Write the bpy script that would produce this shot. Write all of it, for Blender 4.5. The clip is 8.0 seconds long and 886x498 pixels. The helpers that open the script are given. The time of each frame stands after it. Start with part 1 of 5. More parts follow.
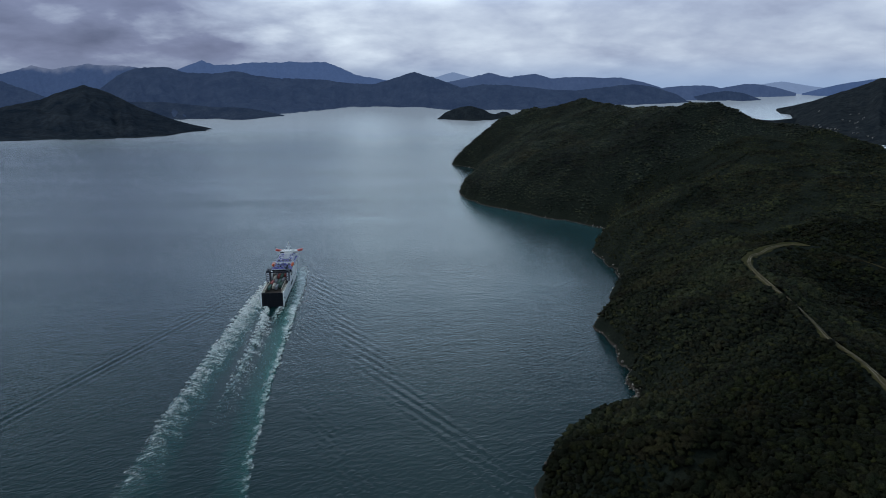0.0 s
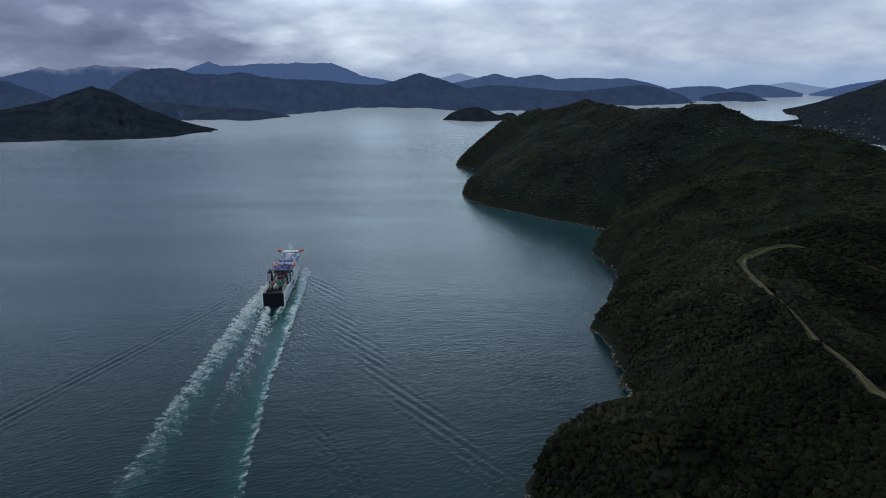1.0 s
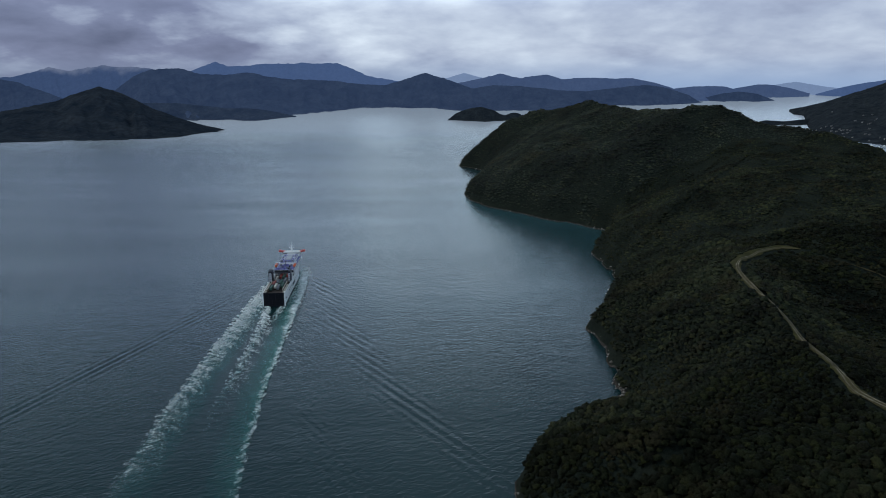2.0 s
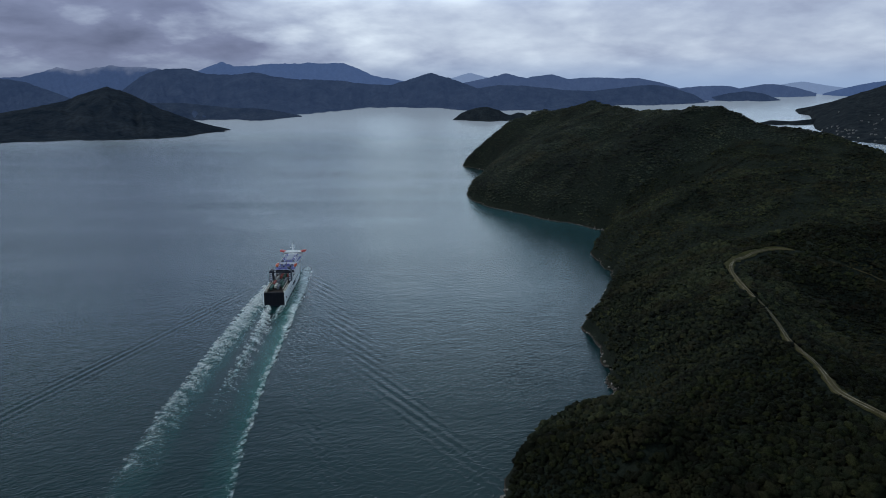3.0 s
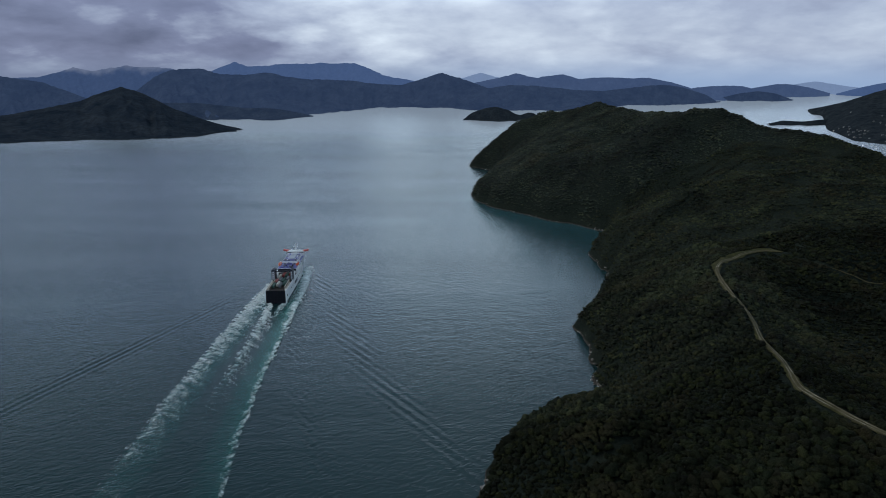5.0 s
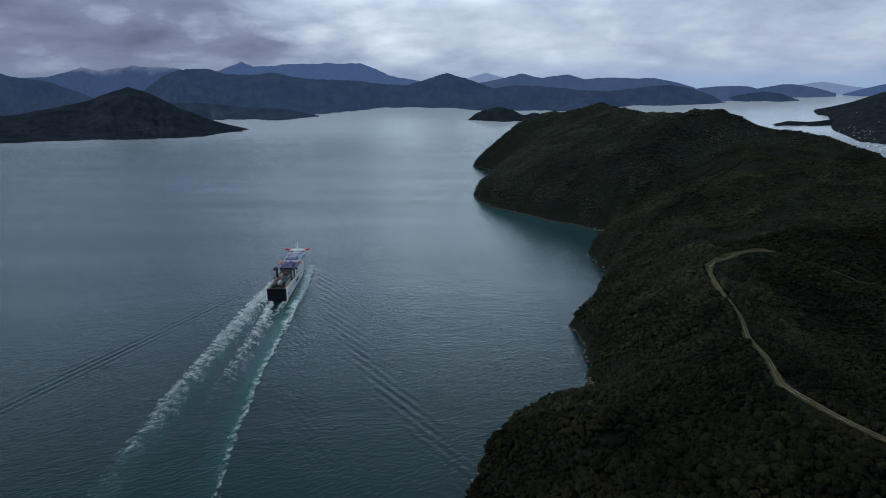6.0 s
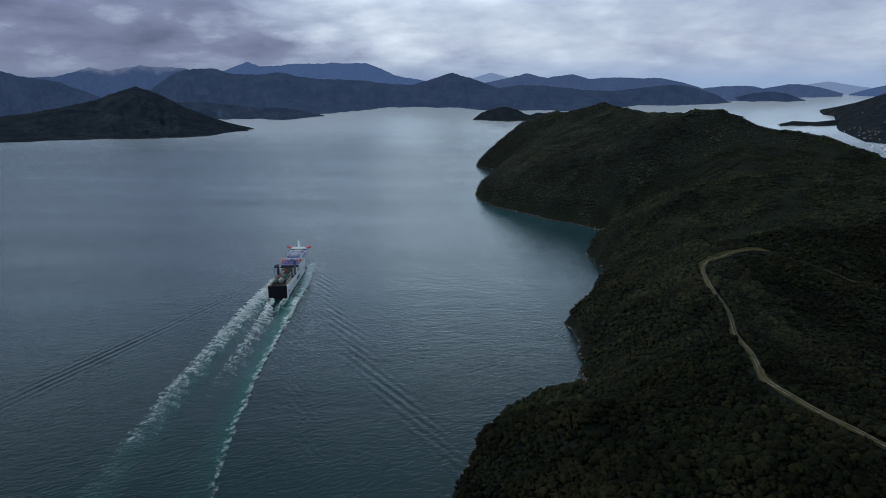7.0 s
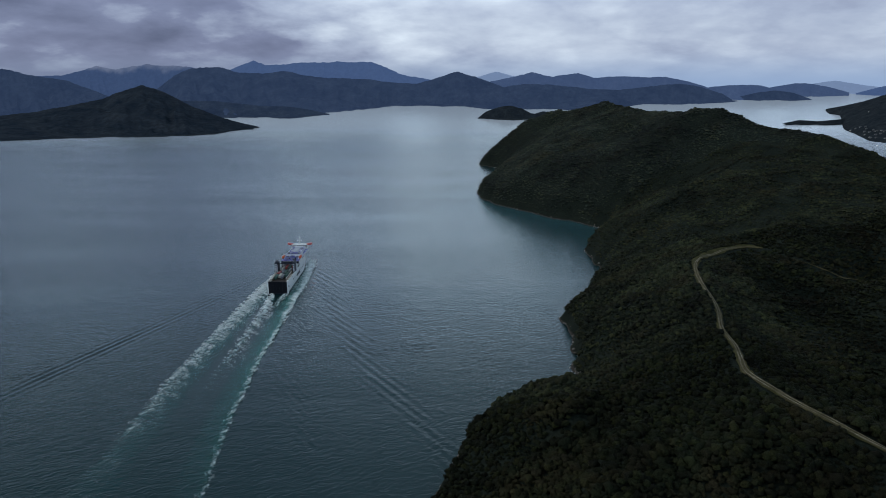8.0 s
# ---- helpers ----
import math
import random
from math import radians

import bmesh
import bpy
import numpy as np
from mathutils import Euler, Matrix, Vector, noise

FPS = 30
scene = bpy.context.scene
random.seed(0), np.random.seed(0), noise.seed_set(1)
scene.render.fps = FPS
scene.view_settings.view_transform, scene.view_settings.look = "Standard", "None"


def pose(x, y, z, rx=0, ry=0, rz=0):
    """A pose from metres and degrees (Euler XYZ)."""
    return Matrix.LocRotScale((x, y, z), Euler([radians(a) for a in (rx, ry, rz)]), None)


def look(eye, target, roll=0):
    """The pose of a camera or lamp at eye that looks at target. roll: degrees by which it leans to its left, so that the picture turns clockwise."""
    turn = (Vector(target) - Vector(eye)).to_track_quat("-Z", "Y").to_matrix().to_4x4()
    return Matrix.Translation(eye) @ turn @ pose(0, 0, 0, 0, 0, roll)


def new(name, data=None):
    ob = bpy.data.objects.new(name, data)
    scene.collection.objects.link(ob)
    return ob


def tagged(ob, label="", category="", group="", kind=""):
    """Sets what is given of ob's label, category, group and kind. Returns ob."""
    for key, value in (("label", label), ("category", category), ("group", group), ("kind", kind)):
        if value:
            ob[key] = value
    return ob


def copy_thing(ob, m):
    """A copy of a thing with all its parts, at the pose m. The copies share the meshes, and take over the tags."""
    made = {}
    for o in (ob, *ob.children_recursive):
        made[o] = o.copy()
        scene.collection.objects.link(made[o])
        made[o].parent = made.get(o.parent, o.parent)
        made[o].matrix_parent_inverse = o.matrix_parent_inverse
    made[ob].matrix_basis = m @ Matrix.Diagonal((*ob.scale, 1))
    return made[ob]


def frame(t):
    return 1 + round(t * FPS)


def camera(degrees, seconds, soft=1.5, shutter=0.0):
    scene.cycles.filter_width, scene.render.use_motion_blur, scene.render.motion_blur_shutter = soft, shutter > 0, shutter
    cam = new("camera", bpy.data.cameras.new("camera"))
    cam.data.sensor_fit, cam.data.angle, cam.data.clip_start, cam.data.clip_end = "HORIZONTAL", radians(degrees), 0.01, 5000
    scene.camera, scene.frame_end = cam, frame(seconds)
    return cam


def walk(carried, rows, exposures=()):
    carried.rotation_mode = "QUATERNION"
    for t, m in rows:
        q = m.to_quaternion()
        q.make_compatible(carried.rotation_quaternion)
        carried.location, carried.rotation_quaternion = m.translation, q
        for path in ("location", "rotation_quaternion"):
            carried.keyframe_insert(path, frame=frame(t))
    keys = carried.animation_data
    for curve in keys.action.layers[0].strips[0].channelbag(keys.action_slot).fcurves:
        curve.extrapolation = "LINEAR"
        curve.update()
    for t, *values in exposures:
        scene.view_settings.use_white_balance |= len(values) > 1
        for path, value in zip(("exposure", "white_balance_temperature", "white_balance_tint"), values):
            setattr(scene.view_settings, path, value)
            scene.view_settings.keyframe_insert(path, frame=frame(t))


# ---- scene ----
cam = camera(66.23, 8.0, soft=0.95)


def eye_at(x, y, z, right, down, lean):
    """A drone pose: place, heading to the right of north, tilt below level, lean."""
    return pose(x, y, z, 90 - down, 0, -right) @ pose(0, 0, 0, 0, 0, lean)


PATH = [
    (0.0, eye_at(6.57, 31.54, 223.48, 2.259, 13.760, 0.104)),
    (0.5, eye_at(10.17, 27.73, 224.71, 1.979, 13.731, 0.087)),
    (1.0, eye_at(14.12, 24.01, 226.06, 1.697, 13.726, 0.069)),
    (1.5, eye_at(18.31, 20.30, 227.49, 1.412, 13.737, 0.051)),
    (2.0, eye_at(22.64, 16.52, 228.97, 1.128, 13.758, 0.035)),
    (2.5, eye_at(27.04, 12.63, 230.49, 0.844, 13.784, 0.021)),
    (3.0, eye_at(31.46, 8.59, 232.01, 0.562, 13.810, 0.010)),
    (3.5, eye_at(35.85, 4.36, 233.51, 0.283, 13.834, 0.002)),
    (4.0, eye_at(40.19, -0.05, 234.95, 0.007, 13.854, -0.001)),
    (4.5, eye_at(44.48, -4.65, 236.30, -0.267, 13.869, -0.001)),
    (5.0, eye_at(48.72, -9.44, 237.53, -0.537, 13.879, 0.003)),
    (5.5, eye_at(52.95, -14.37, 238.60, -0.804, 13.887, 0.011)),
    (6.0, eye_at(57.20, -19.41, 239.47, -1.069, 13.894, 0.021)),
    (6.5, eye_at(61.55, -24.50, 240.11, -1.332, 13.905, 0.035)),
    (7.0, eye_at(66.06, -29.58, 240.48, -1.595, 13.924, 0.050)),
    (7.5, eye_at(70.83, -34.56, 240.53, -1.859, 13.958, 0.065)),
    (8.0, eye_at(75.99, -39.36, 240.22, -2.126, 14.013, 0.080)),
]
walk(cam, PATH)

# ---------------------------------------------------------------- light
world = bpy.data.worlds.new("overcast")
scene.world = world
world.use_nodes = True
wn, wl = world.node_tree.nodes, world.node_tree.links
wn.clear()


def wnode(kind, **values):
    n = wn.new(kind)
    for key, value in values.items():
        n.inputs[key].default_value = value
    return n


SUN_UP, SUN_TURN = radians(40), radians(-80)
sky = wn.new("ShaderNodeTexSky")
sky.sky_type, sky.sun_disc = "NISHITA", False
sky.sun_elevation, sky.sun_rotation = SUN_UP, SUN_TURN
dim = wn.new("ShaderNodeVectorMath")
dim.operation = "SCALE"
dim.inputs["Scale"].default_value = 0.08
wl.new(sky.outputs[0], dim.inputs[0])
way_to = wn.new("ShaderNodeTexCoord")


def wmath(op, a, b=0.0, c=None):
    n = wn.new("ShaderNodeMath")
    n.operation = op
    for slot, value in enumerate((a, b) if c is None else (a, b, c)):
        if isinstance(value, (int, float)):
            n.inputs[slot].default_value = value
        else:
            wl.new(value, n.inputs[slot])
    return n.outputs[0]


split = wn.new("ShaderNodeSeparateXYZ")
wl.new(way_to.outputs["Generated"], split.inputs[0])
# The cloud is a level layer: its lumps crowd together towards the horizon.
slant = wmath("ADD", wmath("MAXIMUM", split.outputs["Z"], 0.0), 0.28)
layer = wn.new("ShaderNodeCombineXYZ")
wl.new(wmath("DIVIDE", split.outputs["X"], slant), layer.inputs[0])
wl.new(wmath("DIVIDE", split.outputs["Y"], slant), layer.inputs[1])


def cloud_noise(place, scale, detail, rough, distort):
    m = wn.new("ShaderNodeMapping")
    m.inputs["Location"].default_value, m.inputs["Scale"].default_value = place, scale
    wl.new(layer.outputs[0], m.inputs[0])
    n = wnode("ShaderNodeTexNoise", Scale=1.0, Detail=detail, Roughness=rough, Distortion=distort)
    wl.new(m.outputs[0], n.inputs["Vector"])
    return n.outputs["Fac"]


banks = cloud_noise((3.1, 0.4, 0.3), (1.05, 1.0, 1.0), 2.0, 0.5, 0.0)
billows = cloud_noise((7.7, 1.9, 2.0), (2.9, 2.9, 1.0), 7.0, 0.53, 0.2)
puffs = cloud_noise((2.2, 5.3, 4.0), (9.0, 8.0, 1.0), 5.0, 0.55, 0.2)
# Rounded heaps with darker creases between them.
warp = wn.new("ShaderNodeVectorMath")
warp.operation = "MULTIPLY_ADD"
warp.inputs[1].default_value = (0.34, 0.34, 0.0)
ruffle = wnode("ShaderNodeTexNoise", Scale=4.5, Detail=5.0, Roughness=0.6)
wl.new(layer.outputs[0], ruffle.inputs["Vector"])
wl.new(ruffle.outputs["Color"], warp.inputs[0])
wl.new(layer.outputs[0], warp.inputs[2])
heap = wn.new("ShaderNodeTexVoronoi")
heap.feature = "SMOOTH_F1"
heap.inputs["Scale"].default_value, heap.inputs["Smoothness"].default_value = 4.2, 0.5
wl.new(warp.outputs[0], heap.inputs["Vector"])
heaps = wmath("SUBTRACT", 0.92, heap.outputs["Distance"])
cloud = wmath("ADD", wmath("MULTIPLY", banks, 0.40), wmath("MULTIPLY", billows, 0.34))
cloud = wmath("ADD", wmath("ADD", cloud, wmath("MULTIPLY", puffs, 0.12)), wmath("ADD", wmath("MULTIPLY", heaps, 0.20), 0.022))
# The cloud is thick and broken to the west, thin and even to the east.
side = wn.new("ShaderNodeMapRange")
side.interpolation_type = "SMOOTHSTEP"
side.inputs["From Min"].default_value, side.inputs["From Max"].default_value = -0.5, 0.35
wl.new(split.outputs["X"], side.inputs["Value"])
uneven = wmath("SUBTRACT", 1.4, wmath("MULTIPLY", side.outputs[0], 0.6))
cloud = wmath("ADD", wmath("MULTIPLY", wmath("SUBTRACT", cloud, 0.5), uneven), 0.5)
tilt = wn.new("ShaderNodeMapRange")
tilt.interpolation_type = "SMOOTHSTEP"
tilt.inputs["From Min"].default_value, tilt.inputs["From Max"].default_value = -0.42, -0.14
tilt.inputs["To Min"].default_value, tilt.inputs["To Max"].default_value = -0.25, 0.14
wl.new(split.outputs["X"], tilt.inputs["Value"])
high_up = wn.new("ShaderNodeMapRange")
high_up.inputs["From Min"].default_value, high_up.inputs["From Max"].default_value = 0.10, 0.32
wl.new(split.outputs["Z"], high_up.inputs["Value"])
west = wn.new("ShaderNodeMix")
west.data_type = "FLOAT"
west.inputs[3].default_value = 0.05
wl.new(high_up.outputs[0], west.inputs[0])
wl.new(tilt.outputs[0], west.inputs[2])
cloud = wmath("ADD", cloud, west.outputs[0])
east = wn.new("ShaderNodeMapRange")
east.interpolation_type = "SMOOTHSTEP"
east.inputs["From Min"].default_value, east.inputs["From Max"].default_value = -0.05, 0.45
wl.new(split.outputs["X"], east.inputs["Value"])
cloud = wmath("SUBTRACT", cloud, wmath("MULTIPLY", east.outputs[0], 0.06))
shade = wn.new("ShaderNodeValToRGB")
ramp = shade.color_ramp
ramp.elements[0].position, ramp.elements[0].color = 0.12, (0.075, 0.095, 0.175, 1)
ramp.elements[1].position, ramp.elements[1].color = 0.82, (0.76, 0.87, 1.0, 1)
mid = ramp.elements.new(0.42)
mid.color = (0.205, 0.243, 0.385, 1)
mid = ramp.elements.new(0.57)
mid.color = (0.40, 0.475, 0.635, 1)
wl.new(cloud, shade.inputs[0])
# Haze evens out the lowest few degrees.
low = wn.new("ShaderNodeMapRange")
low.interpolation_type = "SMOOTHSTEP"
low.inputs["From Min"].default_value, low.inputs["From Max"].default_value = 0.045, -0.01
wl.new(split.outputs["Z"], low.inputs["Value"])
airs = wn.new("ShaderNodeMix")
airs.data_type = "RGBA"
airs.inputs[6].default_value, airs.inputs[7].default_value = (0.175, 0.225, 0.35, 1), (0.285, 0.40, 0.61, 1)
wl.new(side.outputs[0], airs.inputs[0])
haze = wn.new("ShaderNodeMix")
haze.data_type = "RGBA"
wl.new(airs.outputs[2], haze.inputs[7])
wl.new(low.outputs[0], haze.inputs[0])
wl.new(shade.outputs[0], haze.inputs[6])
# Unseen sky above the bank is brightened for the water, then evens out overhead.
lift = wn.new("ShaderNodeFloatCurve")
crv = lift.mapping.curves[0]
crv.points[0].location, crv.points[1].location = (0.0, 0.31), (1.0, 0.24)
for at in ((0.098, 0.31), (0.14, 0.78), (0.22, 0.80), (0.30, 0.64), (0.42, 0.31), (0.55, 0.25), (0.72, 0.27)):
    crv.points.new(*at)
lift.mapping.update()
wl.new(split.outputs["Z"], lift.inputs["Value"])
west_dim = wn.new("ShaderNodeMapRange")
west_dim.interpolation_type = "SMOOTHSTEP"
west_dim.inputs["From Min"].default_value, west_dim.inputs["From Max"].default_value = -0.12, -0.55
wl.new(split.outputs["X"], west_dim.inputs["Value"])
deep = wn.new("ShaderNodeMapRange")
deep.interpolation_type = "SMOOTHSTEP"
deep.inputs["From Min"].default_value, deep.inputs["From Max"].default_value = 0.15, 0.38
wl.new(split.outputs["Z"], deep.inputs["Value"])
# Unseen upper sky is darkened to both sides to dim the water below.
side_dim = wmath("SUBTRACT", 1.0, wmath("MULTIPLY", wmath("MULTIPLY", west_dim.outputs[0], deep.outputs[0]), 0.5))
side_dim = wmath("MULTIPLY", side_dim, wmath("SUBTRACT", 1.0, wmath("MULTIPLY", wmath("MULTIPLY", east.outputs[0], deep.outputs[0]), 0.22)))
lifted = wmath("MULTIPLY", wmath("MULTIPLY", lift.outputs[0], 3.3), side_dim)
cover = wn.new("ShaderNodeMix")
cover.data_type = "RGBA"
cover.inputs[0].default_value = 0.965
wl.new(dim.outputs[0], cover.inputs[6])
wl.new(haze.outputs[2], cover.inputs[7])
back = wn.new("ShaderNodeBackground")
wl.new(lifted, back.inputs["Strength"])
# The unseen upper sky is tinted to turn the water's reflections teal.
thin = wn.new("ShaderNodeMapRange")
thin.inputs["From Min"].default_value, thin.inputs["From Max"].default_value = 0.10, 0.22
wl.new(split.outputs["Z"], thin.inputs["Value"])
upper_tint = wn.new("ShaderNodeMix")
upper_tint.data_type, upper_tint.blend_type = "RGBA", "MULTIPLY"
upper_tint.inputs[7].default_value = (0.88, 1.0, 0.958, 1)
wl.new(thin.outputs[0], upper_tint.inputs[0])
wl.new(cover.outputs[2], upper_tint.inputs[6])
wl.new(upper_tint.outputs[2], back.inputs["Color"])
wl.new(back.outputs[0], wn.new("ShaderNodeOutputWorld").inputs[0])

sun = new("sun", bpy.data.lights.new("sun", "SUN"))
sun.data.energy, sun.data.angle, sun.data.color = 0.9, radians(40), (1.0, 0.985, 0.96)
sun.matrix_world = look((0, 0, 3000), (-math.sin(SUN_TURN) * math.cos(SUN_UP), -math.cos(SUN_TURN) * math.cos(SUN_UP), 3000 - math.sin(SUN_UP)))
scene.view_settings.exposure = 0.0

# ---------------------------------------------------------------- materials


class Paint:
    """A node material in the making."""

    def __init__(self, name, rough=0.6, metal=0.0, ior=1.45):
        self.m = bpy.data.materials.new(name)
        self.m.use_nodes = True
        self.n, self.l = self.m.node_tree.nodes, self.m.node_tree.links
        self.b = self.n["Principled BSDF"]
        self.b.inputs["Roughness"].default_value = rough
        self.b.inputs["Metallic"].default_value = metal
        self.b.inputs["IOR"].default_value = ior
        self.place = self.n.new("ShaderNodeNewGeometry").outputs["Position"]

    def noise(self, size, detail=5.0, rough=0.55, stretch=None, distort=0.0, turn=0.0):
        """Noise with lumps of about that size in metres."""
        tex = self.n.new("ShaderNodeTexNoise")
        tex.inputs["Scale"].default_value = 1.0
        tex.inputs["Detail"].default_value = detail
        tex.inputs["Roughness"].default_value = rough
        tex.inputs["Distortion"].default_value = distort
        m = self.n.new("ShaderNodeMapping")
        s = stretch or (1, 1, 1)
        m.inputs["Scale"].default_value = [k / size for k in s]
        lying = self.place
        if turn:
            turned = self.n.new("ShaderNodeMapping")
            turned.inputs["Rotation"].default_value = (0, 0, radians(turn))
            self.l.new(self.place, turned.inputs[0])
            lying = turned.outputs[0]
        self.l.new(lying, m.inputs[0])
        self.l.new(m.outputs[0], tex.inputs["Vector"])
        return tex.outputs["Fac"]

    def ramp(self, value, *stops):
        r = self.n.new("ShaderNodeValToRGB")
        e = r.color_ramp.elements
        while len(e) < len(stops):
            e.new(0.5)
        for el, (at, colour) in zip(e, stops):
            el.position = at
            el.color = (*colour, 1) if len(colour) == 3 else colour
        self.l.new(value, r.inputs[0])
        return r.outputs[0]

    def mix(self, fac, a, b, mode="MIX"):
        x = self.n.new("ShaderNodeMix")
        x.data_type, x.blend_type = "RGBA", mode
        for slot, value in ((0, fac), (6, a), (7, b)):
            if isinstance(value, (int, float)):
                x.inputs[slot].default_value = value
            elif isinstance(value, tuple):
                x.inputs[slot].default_value = (*value, 1)
            else:
                self.l.new(value, x.inputs[slot])
        return x.outputs[2]

    def math(self, op, a, b=0.0):
        x = self.n.new("ShaderNodeMath")
        x.operation = op
        for slot, value in ((0, a), (1, b)):
            if isinstance(value, (int, float)):
                x.inputs[slot].default_value = value
            else:
                self.l.new(value, x.inputs[slot])
        return x.outputs[0]

    def colour(self, value):
        if isinstance(value, tuple):
            self.b.inputs["Base Color"].default_value = (*value, 1)
        else:
            self.l.new(value, self.b.inputs["Base Color"])
        return self

    def bump(self, value, deep, strength=1.0):
        x = self.n.new("ShaderNodeBump")
        x.inputs["Distance"].default_value = deep
        x.inputs["Strength"].default_value = strength
        self.l.new(value, x.inputs["Height"])
        self.l.new(x.outputs[0], self.b.inputs["Normal"])
        return self

    def glow(self, colour, strength):
        self.b.inputs["Emission Color"].default_value = (*colour, 1)
        self.b.inputs["Emission Strength"].default_value = strength
        return self


def worn(name, colour, rough=0.45, metal=0.0, dirt=0.25, size=2.5, rust=0.35):
    """Painted metal: the colour with streaks and faded patches."""
    p = Paint(name, rough, metal)
    dark = tuple(c * (1 - dirt) * 0.9 for c in colour)
    c = p.ramp(p.noise(size, 6), (0.35, dark), (0.6, colour))
    c = p.mix(p.math("MULTIPLY", p.noise(0.7, 4, stretch=(1, 1, 0.25)), rust), c, (0.22, 0.16, 0.12))
    p.colour(p.mix(0.75, c, colour))
    p.bump(p.noise(0.8, 4), 0.02, 0.3)
    return p.m


def sea(name, air_light):
    """Dark glossy water with chop at three sizes; the far end of the sound, part of the backdrop, emits the air light
    over it.
    """
    q = Paint(name, 0.13, 0.0, 1.333)
    q.colour(q.ramp(q.noise(260, 4), (0.3, (0.005, 0.024, 0.027)), (0.7, (0.008, 0.031, 0.034))))
    shoal = q.n.new("ShaderNodeAttribute")
    shoal.attribute_name = "shoal"
    q.colour(q.mix(shoal.outputs["Fac"], q.b.inputs["Base Color"].links[0].from_socket, (0.030, 0.085, 0.096)))
    chop = q.math("ADD", q.math("MULTIPLY", q.noise(4.2, 2, 0.5, (0.7, 1.4, 1.0), 0.5, -34), 0.48), q.math("MULTIPLY", q.noise(2.6, 3, 0.6, (0.7, 1.4, 1.0), 0.4, -28), 0.35))
    chop = q.math("ADD", chop, q.math("MULTIPLY", q.noise(26, 3), 0.35))
    # Slicks: long calm lanes where the chop dies down.
    lanes = q.ramp(q.noise(190, 5, 0.6, (0.3, 1.0, 1.0), 0.6), (0.34, (0.6, 0.6, 0.6)), (0.58, (1, 1, 1)))
    axes = q.n.new("ShaderNodeSeparateXYZ")
    q.l.new(q.place, axes.inputs[0])

    def along(a, b, lo, hi, soft):
        n = q.n.new("ShaderNodeMapRange")
        n.interpolation_type = "SMOOTHSTEP" if soft else "LINEAR"
        for key, number in (("From Min", a), ("From Max", b), ("To Min", lo), ("To Max", hi)):
            n.inputs[key].default_value = number
        q.l.new(axes.outputs["Y"], n.inputs["Value"])
        return n.outputs[0]

    # The wind reaches the near water; down the sound it is sheltered.
    q.bump(q.math("MULTIPLY", q.math("MULTIPLY", chop, lanes), q.math("ADD", along(420, 1350, 1.0, 0.85, True), along(1300, 3200, 0.0, 1.0, True))), 0.7, 1.0)
    # Long streaks where wind and current roughen or smooth the sound.
    streak = q.ramp(q.noise(210, 4, 0.6, (0.22, 1.5, 1.0), 0.4), (0.36, (0.9, 0.9, 0.9)), (0.5, (1, 1, 1)), (0.66, (1.07, 1.07, 1.07)))
    q.l.new(q.math("MULTIPLY", q.math("ADD", along(420, 1350, 0.165, 0.25, True), along(1500, 3600, 0.0, -0.05, True)), streak), q.b.inputs["Roughness"])
    # Haze is put in as emission; it also lifts the dark reflected ranges.
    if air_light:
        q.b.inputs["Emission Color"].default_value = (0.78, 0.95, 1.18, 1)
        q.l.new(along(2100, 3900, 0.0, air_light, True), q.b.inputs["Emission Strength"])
    return q.m


WATER = sea("sea_water", 0.0)
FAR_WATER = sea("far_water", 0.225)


def bush_paint(name, dark, mid, light, leaf, patch, deep, soft=0.0):
    """Native bush: greens that vary from crown to crown and over the slope."""
    q = Paint(name, 0.75)
    g = q.n.new("ShaderNodeAttribute")
    g.attribute_name = "crown"
    info = q.n.new("ShaderNodeObjectInfo")
    one = q.math("FRACT", q.math("ADD", g.outputs["Fac"], info.outputs["Random"]))
    brown = tuple(k * b for k, b in zip(mid, (1.0, 0.86, 0.80)))
    grey = tuple(k * b for k, b in zip(dark, (0.85, 0.72, 0.85)))
    olive = tuple(k * b for k, b in zip(light, (1.35, 1.2, 0.95)))
    own = q.ramp(one, (0.0, dark), (0.2, grey), (0.38, mid), (0.55, brown), (0.68, light), (0.86, olive), (0.93, mid), (1.0, dark))
    slope = q.ramp(q.noise(patch, 4), (0.35, (0.6, 0.58, 0.6)), (0.65, (1.45, 1.42, 1.25)))
    scrub = q.ramp(q.noise(patch * 0.7, 4, 0.6, None, 0.8), (0.5, (0, 0, 0)), (0.66, (0.5, 0.5, 0.5)))
    own = q.mix(scrub, own, (0.024, 0.0195, 0.0125))
    c = q.mix(1.0, own, slope, "MULTIPLY")
    c = q.mix(1.0, c, q.ramp(q.noise(leaf, 5, 0.7), (0.32, (0.3 + soft,) * 3), (0.68, (1.8 - soft, 1.8 - soft, 1.65 - soft))), "MULTIPLY")
    q.colour(c)
    q.b.inputs["Specular IOR Level"].default_value = 0.03
    q.bump(q.noise(leaf, 6, 0.7), deep, 0.9)
    return q.m


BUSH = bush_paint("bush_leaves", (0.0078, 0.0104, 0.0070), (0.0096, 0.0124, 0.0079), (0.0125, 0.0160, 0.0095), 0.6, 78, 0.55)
# Lighter copy of BUSH: the slopes' stronger light is put into its colour.
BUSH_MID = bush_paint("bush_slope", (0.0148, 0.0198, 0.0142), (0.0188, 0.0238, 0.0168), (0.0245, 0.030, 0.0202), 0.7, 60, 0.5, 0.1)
# Lighter and bluish: haze over the far hill is put into this colour.
BUSH_HAZED = bush_paint("bush_hazed", (0.024, 0.032, 0.0295), (0.028, 0.036, 0.033), (0.033, 0.0415, 0.036), 1.6, 110, 0.5, 0.35)
p = Paint("bush_floor", 0.9)
